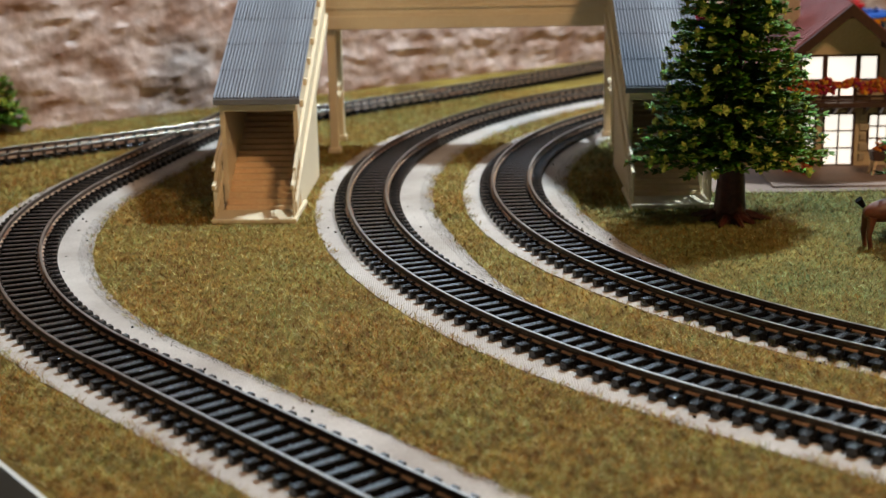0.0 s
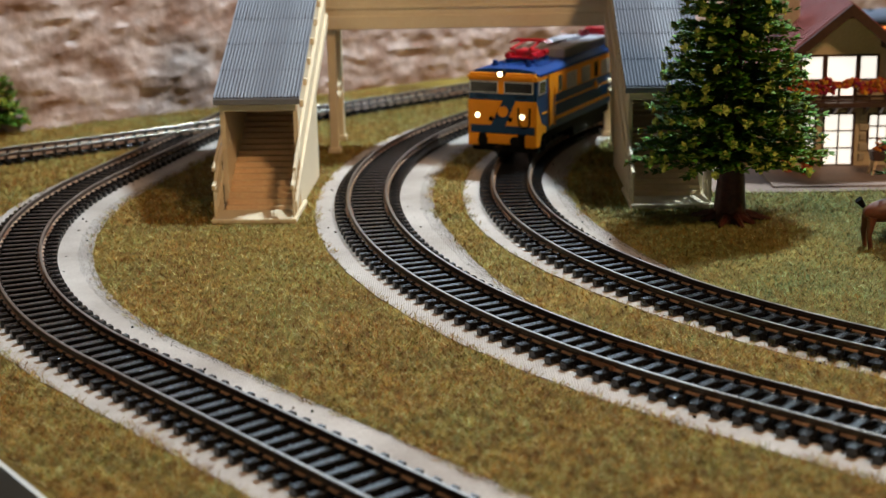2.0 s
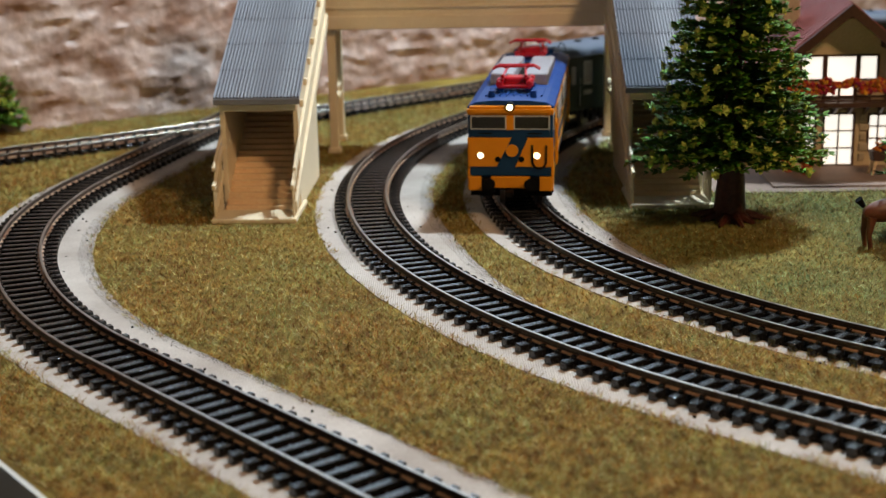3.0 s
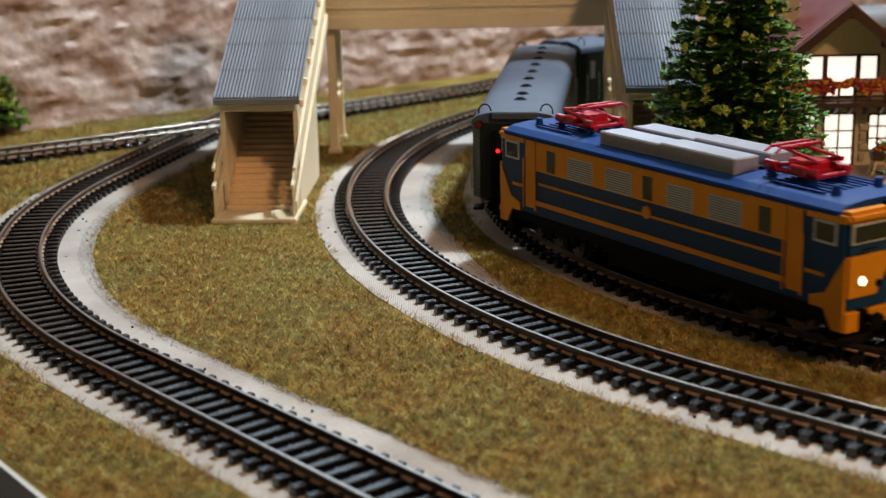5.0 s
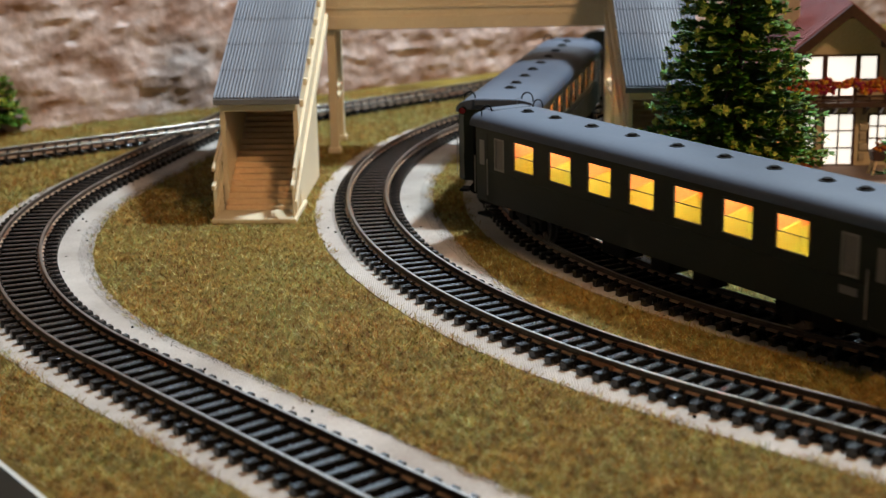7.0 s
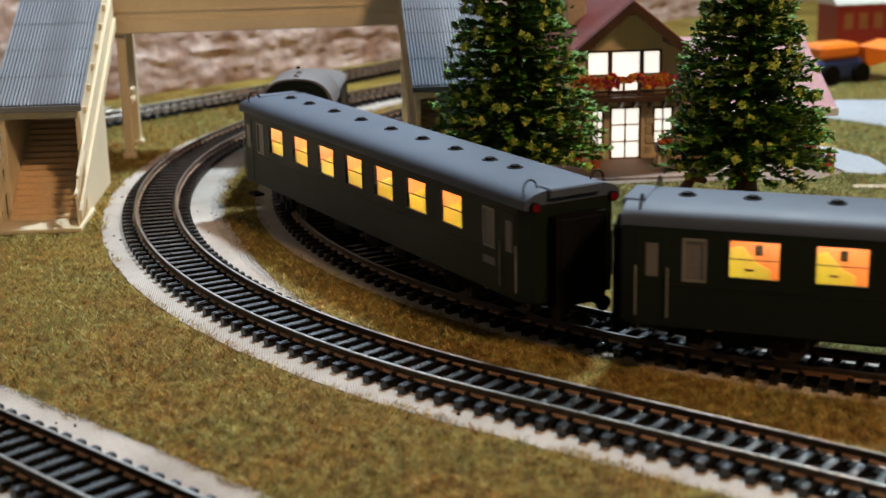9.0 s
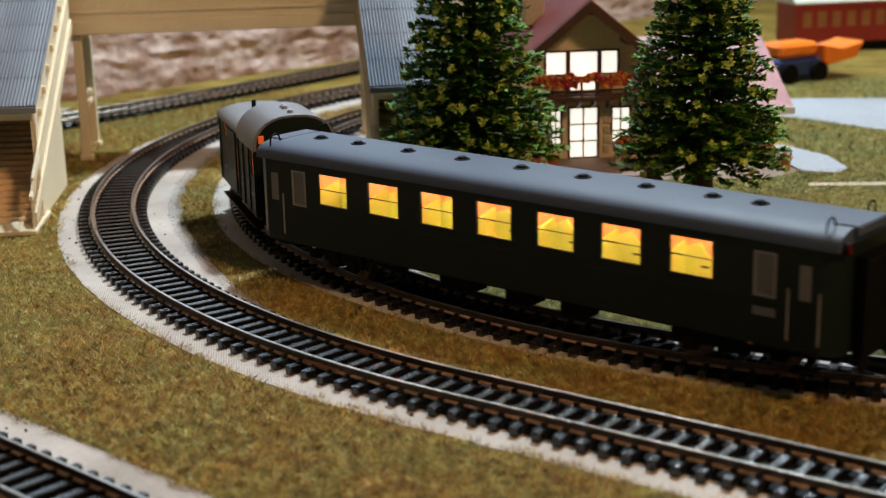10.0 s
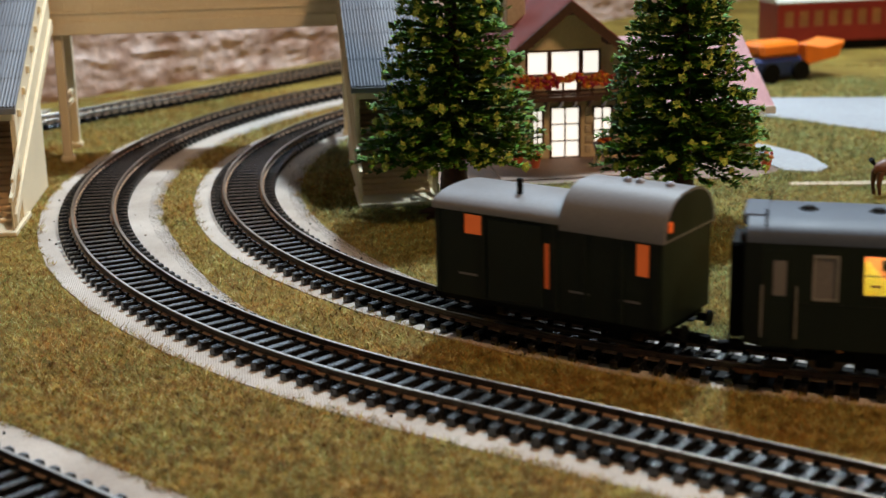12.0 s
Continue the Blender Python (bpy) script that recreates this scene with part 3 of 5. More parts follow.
def conifer(at, turn, high, wide, seed, label, foot=27.0):
    rng = random.Random(seed)
    root = thing("conifer", at, turn, label, "conifer tree", "model conifers")
    bm = bmesh.new()
    rod(bm, (0, 0, -1), (0.3, 0, foot + 8), 7.2, 4.6, 14)
    rod(bm, (0.3, 0, foot + 8), (0, 0, high - 4), 4.6, 0.8, 10)
    for v in bm.verts:
        v.co += noise.noise_vector(v.co * 0.25) * 0.7
    part("trunk", bm, M_BARK, root, "glossy dark brown tapered trunk", smooth=True)
    for k in range(9):
        a = k * 0.72 + rng.random() * 0.3
        d = rng.uniform(13, 22) * wide / 90
        bm = bmesh.new()
        rod(bm, (math.cos(a) * 4.5, math.sin(a) * 4.5, 3.4), (math.cos(a) * d, math.sin(a) * d, 0.4), 2.7, 0.8, 7)
        part("root", bm, M_BARK, root, "glossy brown spreading root", smooth=True)
    verts, faces = {"crown": [], "tip": []}, {"crown": [], "tip": []}

    def leaf(key, p, d, up, ln, wd):
        side = d.cross(up)
        if side.length < 1e-4:
            side = Vector((1, 0, 0))
        side.normalize()
        v = verts[key]
        i = len(v)
        v += [p - side * wd * 0.3, p + d * ln * 0.5 - side * wd + up * 0.2, p + d * ln, p + d * ln * 0.5 + side * wd + up * 0.2, p + side * wd * 0.3]
        faces[key].append((i, i + 1, i + 2, i + 3, i + 4))

    z = foot
    tier = 0
    while z < high - 3:
        k = (z - foot) / (high - foot)
        reach = wide / 2 * (1 - k) + 1.5
        count = max(7, int(9 + 19 * (1 - k)))
        for j in range(count):
            a = 2 * math.pi * (j + rng.random() * 0.7) / count + tier * 0.4
            r = reach * rng.uniform(0.78, 1.08)
            zz = z + rng.uniform(-1.8, 1.8)
            out = Vector((math.cos(a), math.sin(a), -0.12 + 0.2 * k + rng.uniform(-0.12, 0.1)))
            steps = max(3, int(r / 2.6))
            side = Vector((-out.y, out.x, 0)).normalized()
            for s in range(steps + 1):
                f = 0.22 + 0.78 * s / steps
                p = Vector((0, 0, zz + 2.0)) + out * r * f + Vector((0, 0, 1.8 * f * f))
                for q in range(6):
                    hand = 1 if q % 2 else -1
                    d = (out * rng.uniform(0.5, 1.2) + side * hand * rng.uniform(0.2, 1.1) + Vector((0, 0, rng.uniform(-0.35, 0.75)))).normalized()
                    up = Vector((rng.uniform(-0.4, 0.4), rng.uniform(-0.4, 0.4), 1))
                    leaf("crown", p, d, up, rng.uniform(2.0, 3.8) * (0.75 + 0.35 * f), rng.uniform(0.75, 1.25))
            # pale star-shaped flock on some of the twig ends
            if rng.random() < 0.46:
                p = Vector((0, 0, zz + 2.0)) + out * r * rng.uniform(0.96, 1.07) + Vector((0, 0, 1.9))
                base, v = len(verts["tip"]), verts["tip"]
                turn = Euler((rng.random() * 6, rng.random() * 6, rng.random() * 6)).to_matrix()
                for q, c in enumerate(ICO_V):
                    v.append(p + turn @ c * rng.uniform(0.8, 1.35))
                faces["tip"] += [tuple(base + i for i in f) for f in ICO_F]
                lobes = rng.randint(6, 9)
                for q in range(lobes * 2):
                    w = 6.283 * q / lobes + rng.uniform(-0.3, 0.3)
                    d = (out * rng.uniform(-0.1, 0.7) + side * math.cos(w) + Vector((0, 0, math.sin(w)))).normalized()
                    leaf("tip", p, d, (out + Vector((rng.uniform(-0.5, 0.5), rng.uniform(-0.5, 0.5), rng.uniform(-0.5, 0.5)))).normalized(), rng.uniform(1.2, 2.8), rng.uniform(0.55, 0.95))
        z += 3.9 * (1 - 0.25 * k)
        tier += 1
    for key, m, lab in (("crown", M_NEEDLE, "layered dark green plastic branches"), ("tip", M_TIP, "yellow-green flocked twig ends")):
        me = bpy.data.meshes.new(key)
        me.from_pydata([tuple(v * MM) for v in verts[key]], [], faces[key])
        me.materials.append(m)
        ob = new("crown" if key == "crown" else "flock", me)
        ob.parent = root
        tagged(ob, lab)
    return root


def build_trees():
    conifer((122, 588, 0), 20, 152, 76, 3, "dark green model conifer with yellow-green tips on a brown trunk")
    conifer((211, 552, 0), 140, 147, 69, 8, "dark green flocked model conifer beside the train's track")
    conifer((190, 862, 0), 30, 112, 60, 11, "green conifer standing behind the chalet")
    conifer((-267, 838, 0), 60, 42, 42, 5, "small bright green conifer by the rock wall", 7.0)


# ---------------------------------------------------------------- chalet
def build_chalet():
    root = thing("chalet", (196, 692, 0), -2.0, "beige model chalet with red roof, balcony and glowing windows", "house")
    w, h1, h2, apex = 30.0, 38.0, 58.0, 80.0
    part("plinth", box(-40, 52, -46, 60, 0, 1.6, 0.3), M_TERRACE, root, "brown paved terrace")
    holes = [(-7.4, 7.4, 1.7, 27.5), (-17, -11.5, 9, 27), (14.5, 24, 9, 27), (-19.5, -8.6, 44.2, 56), (-7.4, 7.4, 34.8, 56), (8.6, 17.5, 44.2, 56)]
    part("front_wall", wall_with_holes(-w, w, 1.5, h2, 0, 2.2, holes), M_STUCCO, root)
    part("gable", prism([(-w, h2), (w, h2), (0, apex - 1.5)], "y", 0, 2.2), M_STUCCO, root)
    for x in (-w, w - 2.2):
        part("side_wall", box(x, x + 2.2, 2.3, 58, 1.5, h2 - 2), M_STUCCO, root)
    part("back_wall", box(-w, w, 58.1, 60, 1.5, h2), M_STUCCO, root)
    for x0, x1, z0, z1 in holes:
        win = part("window", wall_with_holes(x0 - 0.6, x1 + 0.6, z0 - 0.2, z1 + 0.6, -0.6, 0.8, [(x0 + 0.5, x1 - 0.5, z0 + 0.5, z1 - 0.5)]), M_DARKWOOD, root, "dark brown window frame")
        part("pane", box(x0, x1, 1.1, 1.5, z0, z1), M_HOUSEGLOW, win, "white pane lit from within")
        if x0 == -7.4 and z0 < 10 or x1 - x0 < 6 or x0 == 14.5:
            part("glazing_bar", box((x0 + x1) / 2 - 0.35, (x0 + x1) / 2 + 0.35, -0.2, 0.9, z0, z1), M_DARKWOOD, win)
            for k in (1, 2):
                z = z0 + (z1 - z0) * k / 3
                part("glazing_bar", box(x0, x1, -0.2, 0.85, z - 0.3, z + 0.3), M_DARKWOOD, win)
    # quoins beside the ground floor door
    for k in range(5):
        for x in (10.2, 25.5):
            part("quoin", box(x, x + 3.0 + (k % 2) * 1.4, -0.9, -0.02, 4 + k * 5.0, 7.8 + k * 5.0, 0.3), M_PATH, root)
    # balcony with rails and flower boxes
    part("balcony_floor", box(-28, 28, -11, -0.7, 32, 34.5, 0.3), M_DARKWOOD, root)
    for k in range(8):
        x = -26 + k * 7.4
        part("balcony_bracket", prism([(-10, 32), (-0.7, 32), (-0.7, 27)], "x", x, x + 1.4), M_DARKWOOD, root)
        part("balcony_post", box(x, x + 1.2, -11, -9.8, 34.5, 44, 0.2), M_DARKWOOD, root)
    for z in (34.9, 37.0, 42.6):
        part("balcony_rail", box(-28, 28, -11.4, -10.2, z, z + 1.1, 0.2), M_DARKWOOD, root)
    for x0, x1 in ((-28, -5.5), (6.5, 28)):
        part("balcony_rail", box(x0, x1, -11.4, -10.2, 39.8, 40.9, 0.2), M_DARKWOOD, root)
    rng = random.Random(4)
    bm = bmesh.new()
    for k in range(430):
        c = Vector((rng.uniform(-28, 28), rng.uniform(-13.4, -10.4), 0))
        c.z = rng.uniform(42.4 if -6 < c.x < 6 else 39.6, 45.4 + 1.0 * math.sin(c.x * 0.5))
        b = bmesh.new()
        bmesh.ops.create_icosphere(b, subdivisions=1, radius=rng.uniform(0.7, 1.3))
        merge(bm, b, Matrix.Translation(c))
    part("flower_box", bm, M_FLOWER, root, "red and rust flower boxes")
    # roof of two slopes with wide eaves; ridges of tile on each
    over = 11.0
    slope = math.atan2(apex - h2, w)
    for sx in (-1, 1):
        o = [(0, apex), (0, apex + 2.6), (sx * (w + over), apex + 2.6 - (w + over) * math.tan(slope) * 1.12), (sx * (w + over), apex - (w + over) * math.tan(slope) * 1.12)]
        part("roof", prism(o, "y", -14, 72), M_ROOFRED, root, "dull red tiled roof")
        for k in range(17):
            yy = -13 + k * 5.1
            r = [(p, q + 0.55) for p, q in o]
            part("tile_ridge", prism(r, "y", yy, yy + 1.1), M_ROOFRED, root)
        o2 = [(0, apex - 3.4), (0, apex + 2.2), (sx * (w + over), apex + 2.2 - (w + over) * math.tan(slope) * 1.12), (sx * (w + over), apex - 3.2 - (w + over) * math.tan(slope) * 1.12)]
        part("barge_board", prism(o2, "y", -16, -14.1), M_DARKWOOD, root, "dark brown barge board")
        part("purlin", box(sx * 20 - 1.8, sx * 20 + 1.8, -14, 0, 60, 64.5, 0.3), M_DARKWOOD, root)
    part("purlin", box(-1.8, 1.8, -14, 0, apex - 5, apex - 0.5, 0.3), M_DARKWOOD, root)
    part("chimney", box(-24, -14, 34, 44, 62, 92, 0.5), M_PATH, root, "pale chimney")
    # lower wing
    part("wing_wall", box(30.2, 101, 6, 52, 0.5, 26, 0.3), M_STUCCO, root)
    bm = prism([(-4, 22), (30, 56), (62, 22), (62, 24.5), (30, 58.5), (-4, 24.5)], "x", 30, 108)
    for v in bm.verts:
        if v.co.x > 100 and v.co.z > 30:
            v.co.x -= 8
    part("wing_roof", bm, M_WINGROOF, root, "pinkish red wing roof")
    part("wing_fascia", box(31, 108.5, -5.5, -4.1, 20.5, 24.5, 0.2), M_FRAME, root, "white eaves board")
    part("flower_bush", flock((30 + 66, 1, 4), 5, 60, 9), M_FLOWER, root)


def flock(c, r, n, seed):
    rng = random.Random(seed)
    bm = bmesh.new()
    for k in range(n):
        b = bmesh.new()
        bmesh.ops.create_icosphere(b, subdivisions=1, radius=rng.uniform(0.5, 1.2))
        merge(bm, b, Matrix.Translation((c[0] + rng.gauss(0, r * 0.5), c[1] + rng.gauss(0, r * 0.5), c[2] + abs(rng.gauss(0, r * 0.8)))))
    return bm


# ---------------------------------------------------------------- train
def bogie(parent, x, wheel_r, base, name="bogie", shape="heavy"):
    """A bogie pivoting at x under its vehicle, with turning wheelsets."""
    bm = bmesh.new()
    for sy in (-1, 1):
        y = sy * 11.2
        box(-base / 2 - 6, base / 2 + 6, min(y, y + sy * 2.2), max(y, y + sy * 2.2), wheel_r - 0.5, wheel_r + 4.2, 0.4, bm)
        for k in (-1, 1):
            box(k * base / 2 - 2.4, k * base / 2 + 2.4, min(y, y + sy * 3.4), max(y, y + sy * 3.4), wheel_r - 2.2, wheel_r + 2.4, 0.4, bm)
        box(-5, 5, min(y, y + sy * 3.0), max(y, y + sy * 3.0), wheel_r - 1.6, wheel_r + 5.2, 0.4, bm)
    box(-7, 7, -11, 11, wheel_r + 1, wheel_r + 5, 0.3, bm)
    b = part(name, bm, M_BLACK, parent)
    b.location.x = x * MM
    sets = []
    for k in ((-1, 0, 1) if shape == "heavy" else (-1, 1)):
        bm = bmesh.new()
        for sy in (-1, 1):
            rod(bm, (0, sy * 7.4, 0), (0, sy * 9.3, 0), wheel_r, n=20)
            rod(bm, (0, sy * 6.9, 0), (0, sy * 7.4, 0), wheel_r + 0.9, n=20)
            for q in range(6):
                a = q * math.pi / 3
                rod(bm, (0, sy * 9.45, 0), (math.cos(a) * wheel_r * 0.75, sy * 9.45, math.sin(a) * wheel_r * 0.75), 0.35, n=5)
        rod(bm, (0, -11, 0), (0, 11, 0), 0.9, n=8)
        ws = part("wheelset", bm, M_WHEEL, b, "steel wheelset")
        ws.location = (k * base / 2 * MM, 0, wheel_r * MM)
        sets.append((ws, k * base / 2, wheel_r))
    return b, sets


def buffers(parent, x, sx, z=7.5):
    for y in (-8.6, 8.6):
        bm = bmesh.new()
        rod(bm, (x, y, z), (x + sx * 3.2, y, z), 1.3, n=12)
        rod(bm, (x + sx * 3.2, y, z), (x + sx * 4.2, y, z), 2.5, n=16)
        part("buffer", bm, M_BLACK, parent, "black round buffer")
    part("coupler", box(min(x, x + sx * 8), max(x, x + sx * 8), -1.6, 1.6, 2.6, 5.0, 0.4), M_BLACK, parent)


def pantograph(parent, x, sx):
    """A folded pantograph: base frame, insulators, two lower and two upper arms, the head with its contact strips."""
    bm = bmesh.new()
    for y in (-6.5, 6.5):
        rod(bm, (x - sx * 12, y, 45), (x + sx * 10, y, 45), 0.9)
    for q in (-10, -3, 5, 10):
        rod(bm, (x + q, -6.5, 45.2), (x + q, 6.5, 45.2), 0.8)
    p = part("pantograph", bm, M_PANTO, parent, "folded red pantograph")
    part("drive_box", box(x - 5, x + 5, -4.5, 4.5, 44.5, 48.6, 0.6), M_PANTO, p)
    for y in (-6.5, 6.5):
        part("side_box", box(x + sx * 3 - 3.5, x + sx * 3 + 3.5, y - 1.6, y + 1.6, 44.6, 47.8, 0.4), M_PANTO, p)
    for y in (-6.5, 6.5):
        part("lower_arm", rod(bmesh.new(), (x - sx * 10, y, 46), (x + sx * 9, y * 0.8, 49.5), 0.75), M_PANTO, p)
        part("upper_arm", rod(bmesh.new(), (x + sx * 9, y * 0.8, 49.5), (x - sx * 8, y * 0.6, 51.6), 0.6), M_PANTO, p)
        for q in (-9, 8):
            part("spring_pot", rod(bmesh.new(), (x + q - 2.5, y, 46.2), (x + q + 2.5, y, 46.2), 1.5, n=10), M_PANTO, p)
            bm = rod(bmesh.new(), (x + q, y, 41.5), (x + q, y, 44.6), 1.2, n=10)
            for z in (41.8, 42.8, 43.8):
                rod(bm, (x + q, y, z), (x + q, y, z + 0.5), 1.9, n=10)
            part("insulator", bm, M_ROOFBLUE, p, "blue ribbed insulator")
    for q in (-8.2, -3.8):
        bm = rod(bmesh.new(), (x + sx * q, -8, 52.4), (x + sx * q, 8, 52.4), 0.55)
        for sy in (-1, 1):
            rod(bm, (x + sx * q, sy * 8, 52.4), (x + sx * q, sy * 10.6, 51.0), 0.45)
        part("contact_strip", bm, M_PANTO, p, "dark red contact strip with horns")
    for y in (-5, 5):
        part("head_bar", rod(bmesh.new(), (x - sx * 8.2, y, 51.8), (x - sx * 3.8, y, 51.8), 0.5), M_PANTO, p)


def slab(pts, y0, y1):
    return prism(pts, "y", min(y0, y1), max(y0, y1))


LOCO_L, LOCO_W = 89.0, 18.0


def build_loco():
    root = thing("electric_locomotive", (0, 0, RAIL), 0, "blue and yellow electric model locomotive with red pantographs", "locomotive")
    L, W = LOCO_L, LOCO_W
    part("body", box(-L + 0.6, L - 0.6, -W, W, 9.5, 39.0, 1.2, seg=2), M_BLUE, root, "dark blue painted body")
    # roof: blue, domed a little
    prof = [(-W - 0.5, 38.4), (-W - 0.5, 39.8), (-W + 3, 41.6), (-8, 42.3), (8, 42.3), (W - 3, 41.6), (W + 0.5, 39.8), (W + 0.5, 38.4)]
    part("roof", prism(prof, "x", -L + 3.6, L - 3.6, 0.3), M_ROOFBLUE, root, "bright blue roof", smooth=False)
    for k in range(9):
        for sx in (-1, 1):
            part("roof_rib", box(sx * 62 - 11, sx * 62 + 11, -12 + k * 3.0, -11.2 + k * 3.0, 42.2, 42.75), M_ROOFBLUE, root)
    for y0, y1 in ((-13.0, -2.2), (2.2, 13.0)):
        for x0, x1, z in ((-33, -1, 46.4), (-0.6, 36, 47.0)):
            bx = part("roof_box", box(x0, x1, y0, y1, 41.0, z, 0.5), M_SILVER, root, "silver louvred roof housing")
            bm = bmesh.new()
            for k in range(int((x1 - x0) / 1.6)):
                xx = x0 + 1 + k * 1.6
                s = y0 if y0 < 0 else y1
                box(xx, xx + 0.7, min(s, s + math.copysign(0.25, s)), max(s, s + math.copysign(0.25, s)), 42.6, z - 0.8, 0.0, bm)
            part("louvre", bm, M_GRILLE, bx)
    # the gap's darkness is an added black strip, no part of the roof
    part("roof_gap_strip", box(-34, 37, -2.0, 2.0, 42.0, 43.4, 0.2), M_BLACK, root, "black strip added to darken the gap between the housings")
    for sx in (-1, 1):
        pantograph(root, sx * 55, sx)
        bm = bmesh.new()
        for y in (-9, 9):
            rod(bm, (sx * 75, y, 41.5), (sx * 75, y, 45), 1.7, 1.2, 10)
        part("roof_insulator", bm, M_ROOFBLUE, root)
    for sx in (-1, 1):
        e = sx * L
        i, o = e - sx * 0.7, e + sx * 0.35

        def face(name, pts, m, out=0.0, label="", par=root):
            return part(name, prism(pts, "x", min(i, o + sx * out), max(i, o + sx * out)), m, par, label)
        # cab front: cap, window band, two slanting yellow fields, valance
        cap = part("cab_cap", box(min(e - sx * 6, e + sx * 0.8), max(e - sx * 6, e + sx * 0.8), -W - 0.4, W + 0.4, 36.6, 40.3, 1.2, seg=2), M_YELLOW, root, "yellow cab brow")
        for y0, y1 in ((-16.8, -1.6), (1.6, 16.8)):
            wdw = part("cab_window", prism([(y0, 30.6), (y1, 30.6), (y1, 36.4), (y0, 36.4)], "x", min(i, o), max(i, o)), M_FRAME, root, "pale cab window frame")
            part("pane", prism([(y0 + 0.5, 31.1), (y1 - 0.5, 31.1), (y1 - 0.5, 36.0), (y0 + 0.5, 36.0)], "x", min(i, o + sx * 0.15), max(i, o + sx * 0.15)), M_DARKGLASS, wdw)
        face("window_post", [(-1.5, 30.4), (1.5, 30.4), (1.5, 36.6), (-1.5, 36.6)], M_YELLOW, 0.1)
        # seen from outside, fields slant the same way on both ends
        k = sx
        face("front_field", [(k * 17.6, 27), (k * 7.6, 27), (k * 2.2, 14.6), (k * 17.6, 14.6)] if k > 0 else [(k * 17.6, 14.6), (k * 2.2, 14.6), (k * 7.6, 27), (k * 17.6, 27)], M_YELLOW, 0.0, "yellow front field")
        face("front_field", [(-k * 17.6, 27), (-k * -0.6, 27), (-k * 5.8, 14.6), (-k * 17.6, 14.6)], M_YELLOW, 0.0, "yellow front field")
        bm = bmesh.new()
        rod(bm, (e - sx * 0.5, k * 0.8, 21.5), (e + sx * 0.6, k * 0.8, 21.5), 2.7, n=10)
        part("emblem", bm, M_YELLOW, root, "round ochre emblem")
        for y in (-12.6, 11.4):
            bm = bmesh.new()
            rod(bm, (e - sx * 0.4, y, 19.5), (e + sx * 0.9, y, 19.5), 1.6, n=16)
            hl = part("headlamp", bm, M_FRAME, root, "round headlamp")
            bm = bmesh.new()
            rod(bm, (e + sx * 0.7, y, 19.5), (e + sx * 1.1, y, 19.5), 1.15, n=16)
            part("lens", bm, M_LAMPON if sx > 0 else M_DIMPANE, hl, "lit warm lamp" if sx > 0 else "unlit lamp")
            bm = bmesh.new()
            yy = y * 0.42
            rod(bm, (e - sx * 0.4, yy, 17.8), (e + sx * 0.7, yy, 17.8), 1.2, n=12)
            part("marker_lamp", bm, M_BLACK, root)
        bm = bmesh.new()
        rod(bm, (e - sx * 2.5, 0, 40.2), (e + sx * 1.4, 0, 40.2), 2.0, n=16)
        tl = part("roof_headlamp", bm, M_BLACK, root, "black roof headlamp drum")
        bm = bmesh.new()
        rod(bm, (e + sx * 1.3, 0, 40.2), (e + sx * 1.7, 0, 40.2), 1.3, n=16)
        part("lens", bm, M_LAMPON if sx > 0 else M_DIMPANE, tl)
        # cable loop on the front
        bm = bmesh.new()
        last = None
        for q in range(13):
            a = math.pi * q / 12
            p = (e + sx * 1.0, 12.4 + 3.0 * math.cos(a), 17.5 - 3.6 * math.sin(a)) if 0 < q < 12 else (e + sx * 1.0, 12.4 + (3.0 if q == 0 else -3.0), 24)
            if last:
                rod(bm, last, p, 0.42, n=6)
            last = p
        part("cable", bm, M_BLACK, root, "dark cable loop")
        for y0, y1, z0, z1 in ((-17.8, -12.4, 4.0, 10.2), (12.4, 17.8, 4.0, 10.2), (-8.4, 8.4, 5.2, 10.2)):
            part("valance", box(min(e - sx * 3, e + sx * 0.3), max(e - sx * 3, e + sx * 0.3), y0, y1, z0, z1, 0.3), M_YELLOW, root, "yellow lower valance")
        part("buffer_beam", box(min(e - sx * 4, e - sx * 0.2), max(e - sx * 4, e - sx * 0.2), -17, 17, 4.5, 9.6), M_BLACK, root)
        buffers(root, e, sx)
        part("steps", box(min(e - sx * 8, e - sx * 4), max(e - sx * 8, e - sx * 4), -17.5, 17.5, 1.0, 9.4), M_BLACK, root)
        bm = bmesh.new()
        for y in (-10.5, 10.5):
            rod(bm, (e + sx * 0.9, y - 3, 29), (e + sx * 0.9, y + 3, 29), 0.3, n=6)
        part("hand_bar", bm, M_BLACK, root)
    # sides
    for sy in (-1, 1):
        i, o = sy * (W - 0.6), sy * (W + 0.28)

        def panel(name, pts, m, out=0.0, label="", par=root):
            return part(name, slab(pts, i, o + sy * out), m, par, label)

        def rect(a, b, c, d):
            return [(a, c), (b, c), (b, d), (a, d)]
        panel("upper_band", rect(-64.5, 64.5, 27.2, 38.2), M_YELLOW, 0.0, "yellow upper side band")
        panel("thin_line", rect(-63, 63, 22.0, 22.9), M_YELLOW, 0.0, "thin yellow line")
        panel("lower_line", rect(-64.5, 64.5, 14.0, 15.8), M_YELLOW, 0.0, "yellow lower line")
        for x0, x1 in ((-48.4, -34), (-26.6, -12.2), (6, 19), (26.4, 41.5)):
            g = panel("side_grille", rect(x0 + 4, x1 + 4, 27.6, 35.6), M_FRAME, 0.15, "pale grey ventilation grille")
            bm = bmesh.new()
            for k in range(9):
                box(x0 + 4.5, x1 + 3.5, min(o, o + sy * 0.35), max(o, o + sy * 0.35), 28.1 + k * 0.82, 28.5 + k * 0.82, 0, bm)
            part("slat", bm, M_GRILLE, g)
